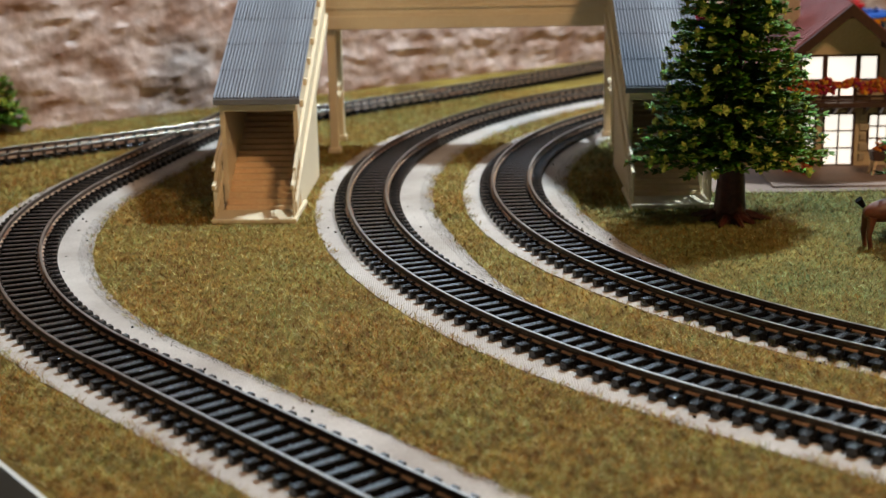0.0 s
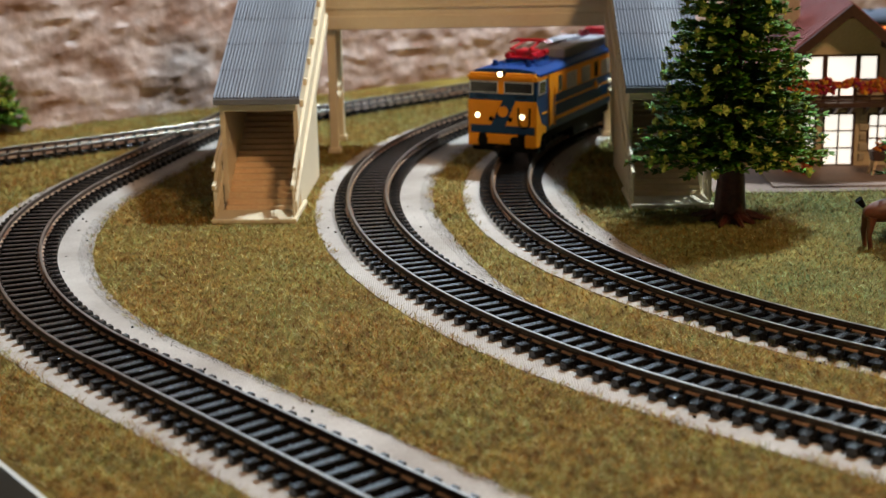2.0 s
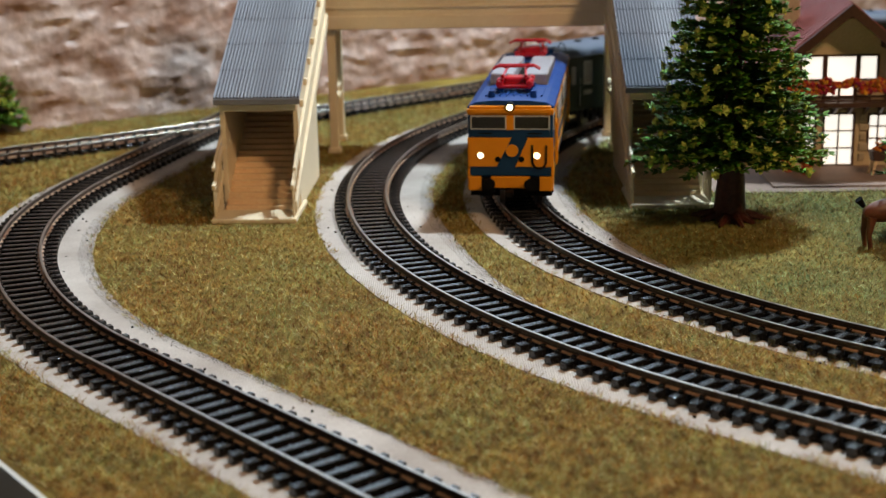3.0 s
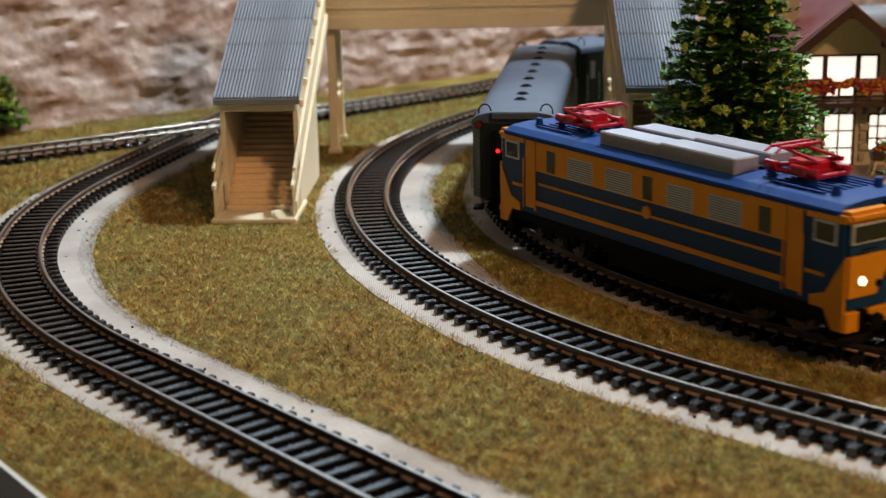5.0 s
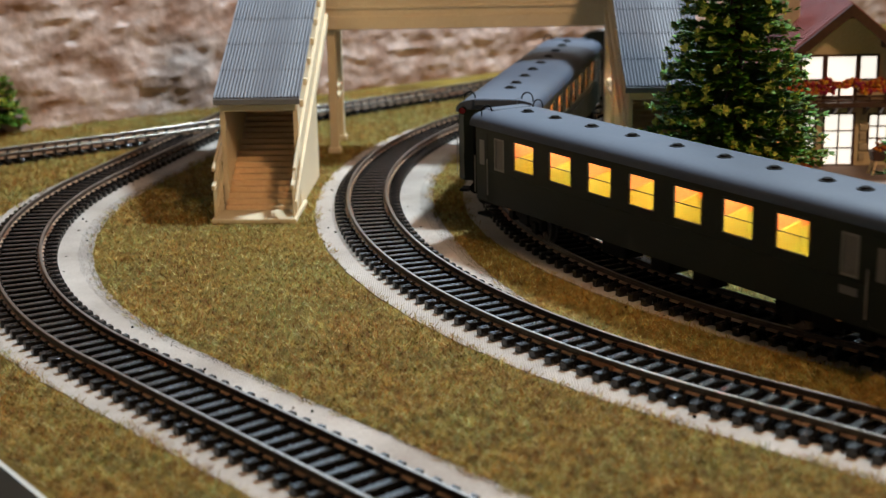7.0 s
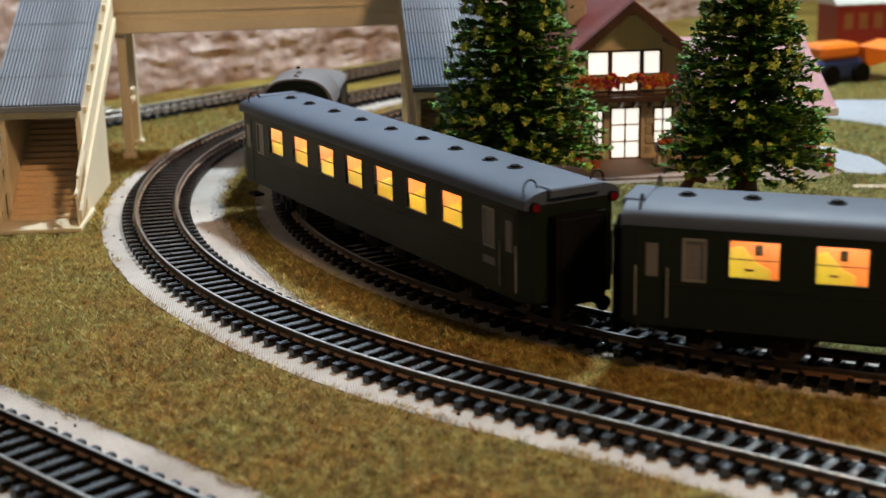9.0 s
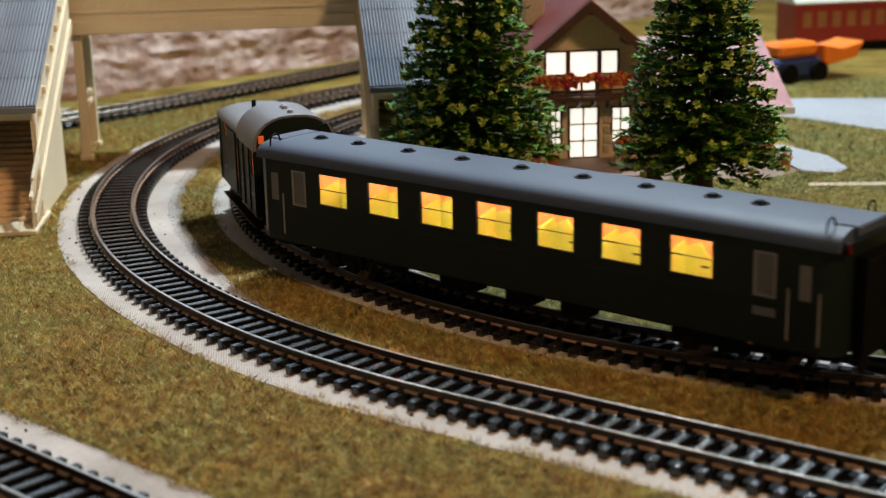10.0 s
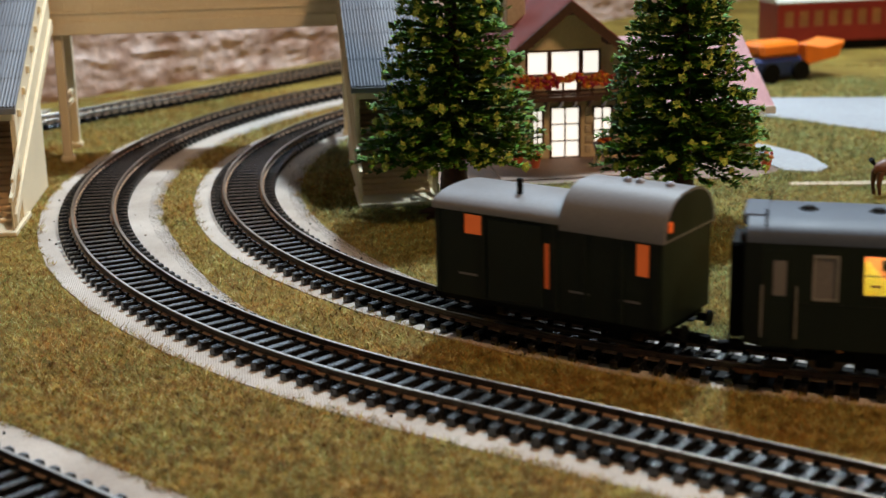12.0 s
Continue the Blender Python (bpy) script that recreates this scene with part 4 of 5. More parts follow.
        for x in (-57.5, -2.4, 53):
            panel("side_window", rect(x, x + 5, 28, 36), M_DARKGLASS, 0.18, "dark narrow side window")
        for sx in (-1, 1):
            a, b = sorted((sx * 65.0, sx * 71.0))
            d = panel("cab_door", rect(a, b, 12.6, 38.2), M_YELLOW, 0.12, "yellow cab door")
            bm = bmesh.new()
            for x in (a - 0.8, b + 0.8):
                rod(bm, (x, sy * (W + 0.9), 12), (x, sy * (W + 0.9), 31), 0.3, n=6)
            part("hand_rail", bm, M_YELLOW, d)
            a, b = sorted((sx * 75.5, sx * 84.5))
            cw = panel("cab_side_window", rect(a, b, 29.6, 36.4), M_FRAME, 0.05)
            part("pane", slab(rect(a + 0.8, b - 0.8, 30.4, 35.7), i, o + sy * 0.2), M_DARKGLASS, cw)
            panel("cab_side_yellow", rect(*sorted((sx * 72.5, sx * 87.6)), 36.6, 38.4), M_YELLOW)
            panel("cab_side_slant", [(sx * 88.2, 27), (sx * 88.2, 10), (sx * 75, 10), (sx * 75, 13), (sx * 81, 15)], M_YELLOW, 0.0, "slanting yellow corner")
            panel("cab_side_line", rect(*sorted((sx * 72.5, sx * 80)), 19.5, 20.6), M_YELLOW)
            panel("side_valance", [(sx * 88.4, 10), (sx * 88.4, 4.2), (sx * 84, 4.2), (sx * 80.5, 10)], M_YELLOW, 0.0, "yellow corner valance")
        bm = bmesh.new()
        rod(bm, (0, i, 23.6), (0, o + sy * 0.3, 23.6), 2.3, n=8)
        part("side_emblem", bm, M_YELLOW, root, "round ochre emblem")
    part("underframe", box(-26, 26, -14.5, 14.5, -0.6, 9.6, 0.6), M_BLACK, root)
    part("solebar", box(-82, 82, -17, 17, 6.0, 9.6), M_BLACK, root)
    # the whole body rides on the bogies
    for ob in root.children:
        ob.location.z += 3.3 * MM
    b1 = bogie(root, 61, 6.2, 34)
    b2 = bogie(root, -61, 6.2, 34)
    return root, [b1, b2], 61.0


COACH_L, COACH_W = 114.5, 17.5
VENTS = (-98, -79, -55, -30.5, -5.5, 19, 42.5, 65.5, 81)
BAY = 24.1     # length of a compartment


def build_coach(label, red_tail):
    root = thing("passenger_coach", (0, 0, RAIL), 0, label, "railway coach", "lit passenger coaches")
    L, W = COACH_L, COACH_W
    wins = [(-87.8 + k * BAY + 4.6, -87.8 + k * BAY + 19.8, 25.6, 37.8) for k in range(7)]
    small = [(-96, -89, 24, 37), (89, 96, 24, 37)]
    for sy in (-1, 1):
        y0, y1 = sorted((sy * W, sy * (W - 1.3)))
        side = part("side_wall", wall_with_holes(-L + 5, L - 5, 10.0, 41.0, y0, y1, wins + small), M_GREEN, root, "dark green side wall")
        for x0, x1, z0, z1 in wins:
            yo = sorted((sy * (W - 0.9), sy * (W + 0.12)))
            fr = part("window", wall_with_holes(x0 - 0.1, x1 + 0.1, z0 - 0.1, z1 + 0.1, yo[0], yo[1], [(x0 + 0.6, x1 - 0.6, z0 + 0.6, z1 - 0.6)]), M_GREEN, root, "thin dark window frame")
            part("pane", box(x0 + 0.5, x1 - 0.5, *sorted((sy * (W - 0.7), sy * (W - 0.5))), z0 + 0.5, z1 - 0.5), M_PANE, fr).visible_shadow = False
            part("pane_bar", box(x0 + 0.5, x1 - 0.5, *sorted((sy * (W - 0.45), sy * (W - 0.15))), z0 + 6.0, z0 + 6.25), M_GREEN, fr)
        for x0, x1, z0, z1 in small:
            yo = sorted((sy * (W - 0.9), sy * (W + 0.12)))
            fr = part("small_window", wall_with_holes(x0, x1, z0, z1, yo[0], yo[1], [(x0 + 0.7, x1 - 0.7, z0 + 0.7, z1 - 0.7)]), M_GRILLE, root, "grey small window frame")
            part("pane", box(x0 + 0.5, x1 - 0.5, *sorted((sy * (W - 0.7), sy * (W - 0.4))), z0 + 0.5, z1 - 0.5), M_DIMPANE, fr)
        # recessed entrance at both ends with handrails and step
        for sx in (-1, 1):
            x0, x1 = sorted((sx * (L - 13.5), sx * (L - 6)))
            d = part("door", box(x0, x1, *sorted((sy * (W - 0.3), sy * (W + 0.16))), 11, 38, 0.12), M_GREEN, root, "dark green end door")
            part("pane", box(x0 + 2, x1 - 2, *sorted((sy * W, sy * (W + 0.3))), 25, 35), M_DIMPANE, d)
            bm = bmesh.new()
            for x in (x0 - 0.9, x1 + 0.9):
                rod(bm, (x, sy * (W + 0.8), 13), (x, sy * (W + 0.8), 28), 0.26, n=6)
            part("hand_rail", bm, M_GRILLE, d, "grey upright hand rail")
            part("step", box(x0, x1, *sorted((sy * (W - 4), sy * (W + 0.3))), 3.6, 4.6), M_BLACK, root)
        part("number_board", box(89, 96, *sorted((sy * W, sy * (W + 0.12))), 18.5, 21), M_DIMPANE, root, "small pale board")
        part("waist_line", box(-L + 5, L - 5, *sorted((sy * W, sy * (W + 0.2))), 22.6, 23.1), M_GREEN, root)
    # tapered ends with gangway
    for sx in (-1, 1):
        e = sx * L
        o = [(e - sx * 5.1, -W), (e, -W + 3.2), (e, W - 3.2), (e - sx * 5.1, W)]
        part("end_wall", prism(o, "z", 10.0, 41.0), M_GREEN, root)
        bm = box(min(e, e + sx * 4.2), max(e, e + sx * 4.2), -8.5, 8.5, 9.0, 37, 0.8)
        g = part("gangway", bm, M_BLACK, root, "black bellows gangway")
        bm = bmesh.new()
        for k in range(3):
            xx = e + sx * (0.7 + k * 1.3)
            box(min(xx, xx + sx * 0.5), max(xx, xx + sx * 0.5), -9.3, 9.3, 8.6, 37.6, 0.0, bm)
        part("bellows", bm, M_BLACK, g)
        buffers(root, e, sx)
        for y in (-14.6, 14.6):
            bm = bmesh.new()
            rod(bm, (e - sx * 2.4, y, 40.6), (e + sx * 1.0, y, 40.6), 1.7, n=14)
            tl = part("tail_lamp", bm, M_BLACK, root, "dark lamp drum")
            bm = bmesh.new()
            rod(bm, (e + sx * 0.9, y, 40.6), (e + sx * 1.2, y, 40.6), 1.3, n=14)
            part("lens", bm, M_REDLENS, tl, "unlit dark red lens")
            bm = bmesh.new()
            last = None
            for q in range(9):
                a = math.pi * q / 8
                p = (e - sx * 5.5 + 0, y * 0.86 + 2.6 * math.cos(a), 43 + 5.0 * math.sin(a) ** 0.6)
                if last:
                    rod(bm, last, p, 0.3, n=6)
                last = p
            part("roof_hand_rail", bm, M_BLACK, root, "looped roof hand rail")
        part("roof_end_plate", box(min(e - sx * 6, e + sx * 1.2), max(e - sx * 6, e + sx * 1.2), -9.5, 9.5, 42.6, 45.8, 0.5), M_COACHROOF, root)
    if red_tail:
        bm = bmesh.new()
        rod(bm, (L + 4.0, -6.5, 30.5), (L + 4.9, -6.5, 30.5), 0.8, n=14)
        part("end_light", bm, M_REDLAMP, root, "lit red end light")
    # rounded roof
    prof = [(-W - 0.3, 39.8)]
    for q in range(17):
        a = math.pi * q / 16
        prof.append((-(W + 0.3) * math.copysign(abs(math.cos(a)) ** 0.62, math.cos(a)), 40.4 + 5.2 * math.sin(a) ** 0.8))
    prof.append((W + 0.3, 39.8))
    part("roof", prism(prof, "x", -L + 0.5, L - 0.5), M_COACHROOF, root, "smooth grey domed roof", smooth=True)
    for k in range(len(VENTS)):
        x = VENTS[k]
        bm = rod(bmesh.new(), (x, 0, 45.0), (x, 0, 45.8), 3.0, 2.7, 18)
        rod(bm, (x, 0, 45.9), (x, 0, 46.5), 1.9, 1.5, 14)
        part("roof_vent", bm, M_BLACK, root, "round dark roof vent")
    # inside: floor, partition wall, seats and the strip of light
    part("cabin_floor", box(-L + 6, L - 6, -W + 1.6, W - 1.6, 10.2, 12), M_DARKWOOD, root)
    for y0, y1 in ((-2.4, -1.6), (1.6, 2.4)):
        part("cabin_wall", box(-86.9, 86.9, y0, y1, 12, 38.4), M_CABIN, root, "orange corridor partition")
    for k in range(8):
        x = -87.8 + k * BAY
        for sg in (-1, 1):
            part("compartment_wall", box(x - 1.2, x + 1.2, *sorted((sg * 2.5, sg * (W - 2))), 12, 38, 0.6), M_CABIN, root, "orange compartment wall")
            if k == 7:
                continue
            part("seat_bench", box(x + 1.3, x + 22.0, *sorted((sg * 2.5, sg * (W - 1.7))), 12, 22.0, 0.6), M_SEAT, root, "yellow bench")
            back = [(x + 1.4, 22.1), (x + 1.4, 29.8), (x + 4.0, 31.0), (x + 6.8, 31.8), (x + 8.6, 29.5), (x + 11.0, 27.0), (x + 15.0, 25.0), (x + 15.0, 22.1)]
            part("bench_back", prism(back, "y", *sorted((sg * 2.6, sg * 3.6))), M_SEAT, root, "yellow seat back with sloping top")
            rest = [(sg * 3.7, 22.1), (sg * 3.7, 32.0), (sg * 14.6, 29.4), (sg * 14.6, 22.1)]
            part("seat_rest", prism(rest, "x", x + 1.25, x + 2.3), M_SEAT, root, "yellow seat rest against the compartment wall")
            part("seat_slot", box(x + 7.6, x + 10.4, *sorted((sg * 3.4, sg * 3.8)), 24.5, 25.2), M_DARKWOOD, root, "dark slot in the seat")
            part("corridor_opening", box(x + 10.4, x + 12.6, *sorted((sg * 2.2, sg * 2.7)), 29.2, 32.3), M_BLACK, root, "small dark corridor opening")
            for z in (31.0, 27.0):
                part("wall_rail", box(x + BAY - 1.9, x + BAY - 1.1, *sorted((sg * 7.6, sg * 13.0)), z, z + 0.7), M_FRAME, root, "pale rail on the compartment wall")
    for y in (-15.0, -9.5, 9.0, 15.0):
        part("light_strip", box(-85, 85, y - 0.7, y + 0.7, 38.8, 39.3), M_STRIP, root, "lit warm strip")
    part("cabin_ceiling", box(-L + 6, L - 6, -W + 1.4, W - 1.4, 39.4, 39.7), M_CABIN, root)
    for x in (-87.9, 87.9):
        part("bulkhead", box(x - 0.6, x + 0.6, -W + 1.4, W - 1.4, 9, 39.3), M_CABIN, root)
    part("solebar", box(-L + 5, L - 5, -11.5, 11.5, 7.4, 9.9), M_BLACK, root)
    for x0, x1, y0, y1 in ((-30, -16, -14, -5), (-2, 8, -14, -4), (20, 30, -14, -6), (-20, -10, 5, 12), (2, 16, 4, 12)):
        part("battery_box", box(x0, x1, y0, y1, 4.0, 9.9, 0.5), M_BLACK, root)
    b1 = bogie(root, 78, 5.5, 26, shape="light")
    b2 = bogie(root, -78, 5.5, 26, shape="light")
    return root, [b1, b2], 78.0


VAN_L, VAN_W = 39.8, 16.0


def build_van():
    root = thing("luggage_van", (0, 0, RAIL), 0, "dark green luggage van with raised guard's lookout roof", "railway van")
    L, W = VAN_L, VAN_W
    wins = [(-29.5, -21.7, 29.4, 37.0), (30.8, 36.2, 24.4, 35.4)]
    for sy in (-1, 1):
        y0, y1 = sorted((sy * W, sy * (W - 1.2)))
        part("side_wall", wall_with_holes(-L, L, 9.5, 38, y0, y1, wins), M_GREEN, root, "dark green planked side")
        for x0, x1, z0, z1 in wins:
            yo = sorted((sy * (W - 0.8), sy * (W + 0.15)))
            fr = part("window", wall_with_holes(x0, x1, z0, z1, yo[0], yo[1], [(x0 + 0.6, x1 - 0.6, z0 + 0.6, z1 - 0.6)]), M_GREEN, root)
            part("pane", box(x0 + 0.4, x1 - 0.4, *sorted((sy * (W - 0.7), sy * (W - 0.4))), z0 + 0.4, z1 - 0.4), M_ORANGEGLOW, fr, "dim orange lit pane")
        dr = part("sliding_door", box(-19.5, 0, *sorted((sy * W, sy * (W + 0.8))), 10.5, 36, 0.2), M_GREEN, root, "dark green sliding door")
        part("door_slit", box(0.5, 2.2, *sorted((sy * W, sy * (W + 0.1))), 16.5, 30.7), M_DIMGLOW, dr)
        for x in (-38.6, -21.2, 4.6, 15, 27, 38.4):
            part("rib", box(x - 0.7, x + 0.7, *sorted((sy * W, sy * (W + 0.6))), 9.8, 37.6, 0.1), M_GREEN, root)
        for x in (-31, 9, 26):
            part("marking", box(x, x + 7, *sorted((sy * W, sy * (W + 0.1))), 16.6, 17.3), M_DIMPANE, root, "faint lettering bars")
        part("footboard", box(-36, 36, *sorted((sy * 13, sy * 16.5)), 3.6, 4.3), M_BLACK, root)
    for sx in (-1, 1):
        e = sx * L
        part("end_wall", box(min(e, e - sx * 1.2), max(e, e - sx * 1.2), -W + 1.25, W - 1.25, 9.5, 38), M_GREEN, root)
        buffers(root, e, sx)
    def dome(z0, rise, wid, pw):
        pr = [(-wid, z0 - 0.8)]
        for q in range(15):
            a = math.pi * q / 14
            pr.append((-wid * math.copysign(abs(math.cos(a)) ** pw, math.cos(a)), z0 + rise * math.sin(a)))
        return pr + [(wid, z0 - 0.8)]
    part("roof", prism(dome(38.0, 4.4, W + 0.8, 0.9), "x", -L - 0.8, 9), M_VANROOF, root, "light grey arched roof", smooth=True)
    hood = part("lookout_roof", prism(dome(36.5, 12.5, W + 1.0, 0.8), "x", 6, L + 0.8), M_VANROOF, root, "raised grey lookout roof", smooth=True)
    part("lookout_end", prism(dome(37.4, 10.8, W - 0.6, 0.8), "x", L + 0.75, L + 1.1), M_GREEN, hood)
    bm = bmesh.new()
    for x in (20, 24, 34):
        rod(bm, (x, 0, 48.6), (x, 0, 49.9), 1.3, n=12)
        rod(bm, (x, 0, 49.9), (x, 0, 50.2), 0.8, n=12)
    part("roof_vents", bm, M_SILVER, hood)
    bm = bmesh.new()
    rod(bm, (-15, -5, 40), (-15, -5, 47), 1.0, n=10)
    part("stove_pipe", bm, M_BLACK, root, "black stove pipe")
    part("end_lamp", box(L + 0.9, L + 1.5, -14.6, -12.4, 38.6, 41.8, 0.2), M_ORANGEGLOW, root, "small orange lit lookout pane")
    bm = box(-L - 1.4, -L - 0.2, -14, -10.5, 22, 26, 0.3)
    part("signal_board", bm, M_FRAME, root)
    part("solebar", box(-L + 1, L - 1, -14, 14, 7.2, 9.4), M_BLACK, root)
    sets = []
    for x in (-24, 24):
        bm = bmesh.new()
        for sy in (-1, 1):
            rod(bm, (0, sy * 7.4, 0), (0, sy * 9.3, 0), 5.5, n=20)
            rod(bm, (0, sy * 6.9, 0), (0, sy * 7.4, 0), 6.4, n=20)
        rod(bm, (0, -11, 0), (0, 11, 0), 0.9)
        ws = part("wheelset", bm, M_WHEEL, root, "steel wheelset")
        ws.location = (x * MM, 0, 5.5 * MM)
        sets.append((ws, x, 5.5))
        for sy in (-1, 1):
            part("axle_guard", box(x - 4, x + 4, *sorted((sy * 11, sy * 13)), 2.8, 7.6, 0.3), M_BLACK, root)
    return root, [(None, sets)], 24.0


# ---------------------------------------------------------------- things beyond
ROAD = [(330, 850), (371, 844), (430, 828), (700, 760), (640, 590), (440, 640), (381, 721), (345, 777), (322, 805)]
PATIO = [(112, 643), (160, 638), (200, 639), (272, 628), (290, 640), (290, 690), (120, 700)]
PATH = [(282, 608), (320, 600), (420, 588), (420, 594), (322, 607), (284, 614)]
POTS = [(176, 672, 1.6), (169, 680, 1.6), (285, 645, 0.6)]
STAND = (211, 670, 1.6)
YARD = [(292, 640), (306, 632), (316, 642), (318, 672), (306, 706), (288, 700)]


def inside(poly, x, y):
    """Which of the points lie inside an outline."""
    hit = np.zeros(len(x), bool)
    for (ax, ay), (bx, by) in zip(poly, poly[1:] + poly[:1]):
        hit ^= ((ay > y) != (by > y)) & (x < (bx - ax) * (y - ay) / (by - ay + 1e-9) + ax)
    return hit


def build_far_things():
    tagged(link("road", prism(ROAD, "z", 0, 0.7), M_ROAD), "pale grey road", "road", kind="structure")
    tagged(link("terrace", prism(PATIO, "z", 0, 0.6), M_TERRACE), "brown earthen terrace before the chalet", "terrace", kind="structure")
    tagged(link("pavement", prism(PATH, "z", 0, 0.8), M_PATH), "pale sandy footpath before the chalet", "path", kind="structure")
    tagged(link("yard", prism(YARD, "z", 0, 0.7), M_ROAD), "pale grey paved yard beside the chalet", "yard", kind="structure")
    # parked red train
    for k in range(2):
        r = thing("parked_coach", (538 + k * 192, 1066 + k * 12, 0), 3.5, "dull red parked model coach with pale windows", "railway coach", "parked red coaches")
        wins = [(-86 + i * 12.2, -78.5 + i * 12.2, 20, 32) for i in range(14)]
        for y0, y1 in ((-17, -15.8), (15.8, 17)):
            part("side_wall", wall_with_holes(-92, 92, 8, 38, y0, y1, wins), M_REDTRAIN, r, "red side wall")
        for w in wins:
            part("pane", box(w[0], w[1], -16.4, -16.1, w[2], w[3]), M_BLIND, r, "brown window blind")
        for x in (-92, 90.8):
            part("end_wall", box(x, x + 1.2, -15.7, 15.7, 8, 38), M_REDTRAIN, r)
        part("roof", prism([(-17.5, 38), (-17.5, 39), (-10, 43.5), (10, 43.5), (17.5, 39), (17.5, 38)], "x", -93, 93), M_FRAME, r, "whitish roof")
        part("underframe", box(-88, 88, -14, 14, 1, 8), M_BLACK, r)
    # loader
    r = thing("toy_loader", (401, 920, 0), 20, "orange and navy plastic toy loader", "toy vehicle")
    part("body", box(-30, 10, -12, 12, 3, 17, 2.5), M_NAVY, r, "navy body")
    part("hood", box(-26, 8, -11, 11, 17.1, 27, 2.5), M_ORANGE, r, "orange hood")
    part("shovel", prism([(10, 10), (40, 14), (46, 25), (26, 20), (10, 25)], "y", -14, 14, 1.0), M_ORANGE, r, "orange shovel")
    for x in (-20, 6):
        for y in (-15, 12):
            bm = bmesh.new()
            rod(bm, (x, y, 7), (x, y + 3, 7), 7, n=16)
            part("wheel", bm, M_BLACK, r)
    # pots and a planter on the terrace
    for at in POTS:
        p = thing("flower_pot", at, 0, "small terracotta pot with red flowers on the terrace", "flower pot", "terrace flower pots")
        part("pot", rod(bmesh.new(), (0, 0, 0), (0, 0, 4.6), 1.9, 2.8, 14), M_TERRACOTTA, p, "orange-red terracotta pot")
        part("flowers", flock((0, 0, 5.0), 2.0, 26, 21), M_FLOWER, p, "red and rust flowers")
    p = thing("planter_stand", STAND, 8, "dark red planter on tan splayed legs by the chalet wall", "planter")
    part("trough", prism([(-4.6, 6.6), (4.6, 6.6), (5.6, 11.6), (-5.6, 11.6)], "y", -2.6, 2.6, 0.4), M_DARKWOOD, p, "dark red-brown trough")
    for x, y in ((-1, -1), (1, -1), (-1, 1), (1, 1)):
        part("leg", rod(bmesh.new(), (x * 3.2, y * 1.8, 7.0), (x * 5.0, y * 2.6, 0.0), 0.7, 0.6, 8), M_WOODSTEP, p, "tan turned leg")
    part("flowers", flock((0, 0, 11.2), 3.0, 45, 33), M_FLOWER, p, "red flowers")
    for at, turn, lab in (((173.5, 540, 0), 10, "red-brown model deer standing near a conifer"), ((318, 583, 0), 15, "red-brown model cow lying by a path")):
        animal(at, turn, lab)


def animal(at, turn, label):
    r = thing("deer" if "deer" in label else "cow", at, turn, label, "animal")
    k = 1.0 if "deer" in label else 0.85
    bm = bmesh.new()
    bmesh.ops.create_uvsphere(bm, u_segments=14, v_segments=10, radius=1)
    for v in bm.verts:
        v.co = Vector((v.co.x * 10 * k, v.co.y * 4.2 * k, 15 * k + v.co.z * 4.6 * k + 0.8 * v.co.x))
    part("body", bm, M_HIDE, r, smooth=True)
    for x in (-7, 7):
        for y in (-2.4, 2.4):
            bm = bmesh.new()
            rod(bm, (x * k, y * k, 13 * k), ((x - 1) * k, y * k, 6 * k), 1.9 * k, 1.1 * k, 8)
            rod(bm, ((x - 1) * k, y * k, 6.2 * k), (x * k, y * k, 0), 1.0 * k, 0.9 * k, 8)
            part("leg", bm, M_HIDE, r, smooth=True)
    bm = bmesh.new()
    rod(bm, (8 * k, 0, 17 * k), (13 * k, 0, 24 * k), 2.6 * k, 1.8 * k, 10)
    part("neck", bm, M_HIDE, r, smooth=True)
    bm = bmesh.new()
    rod(bm, (12 * k, 0, 25 * k), (19 * k, 0, 22 * k), 2.4 * k, 1.2 * k, 10)
    part("head", bm, M_HIDE, r, smooth=True)
    bm = bmesh.new()
    rod(bm, (-9.6 * k, 0, 17 * k), (-12 * k, 0, 20 * k), 0.9 * k, 1.6 * k, 8)
    part("tail", bm, M_BLACK, r)


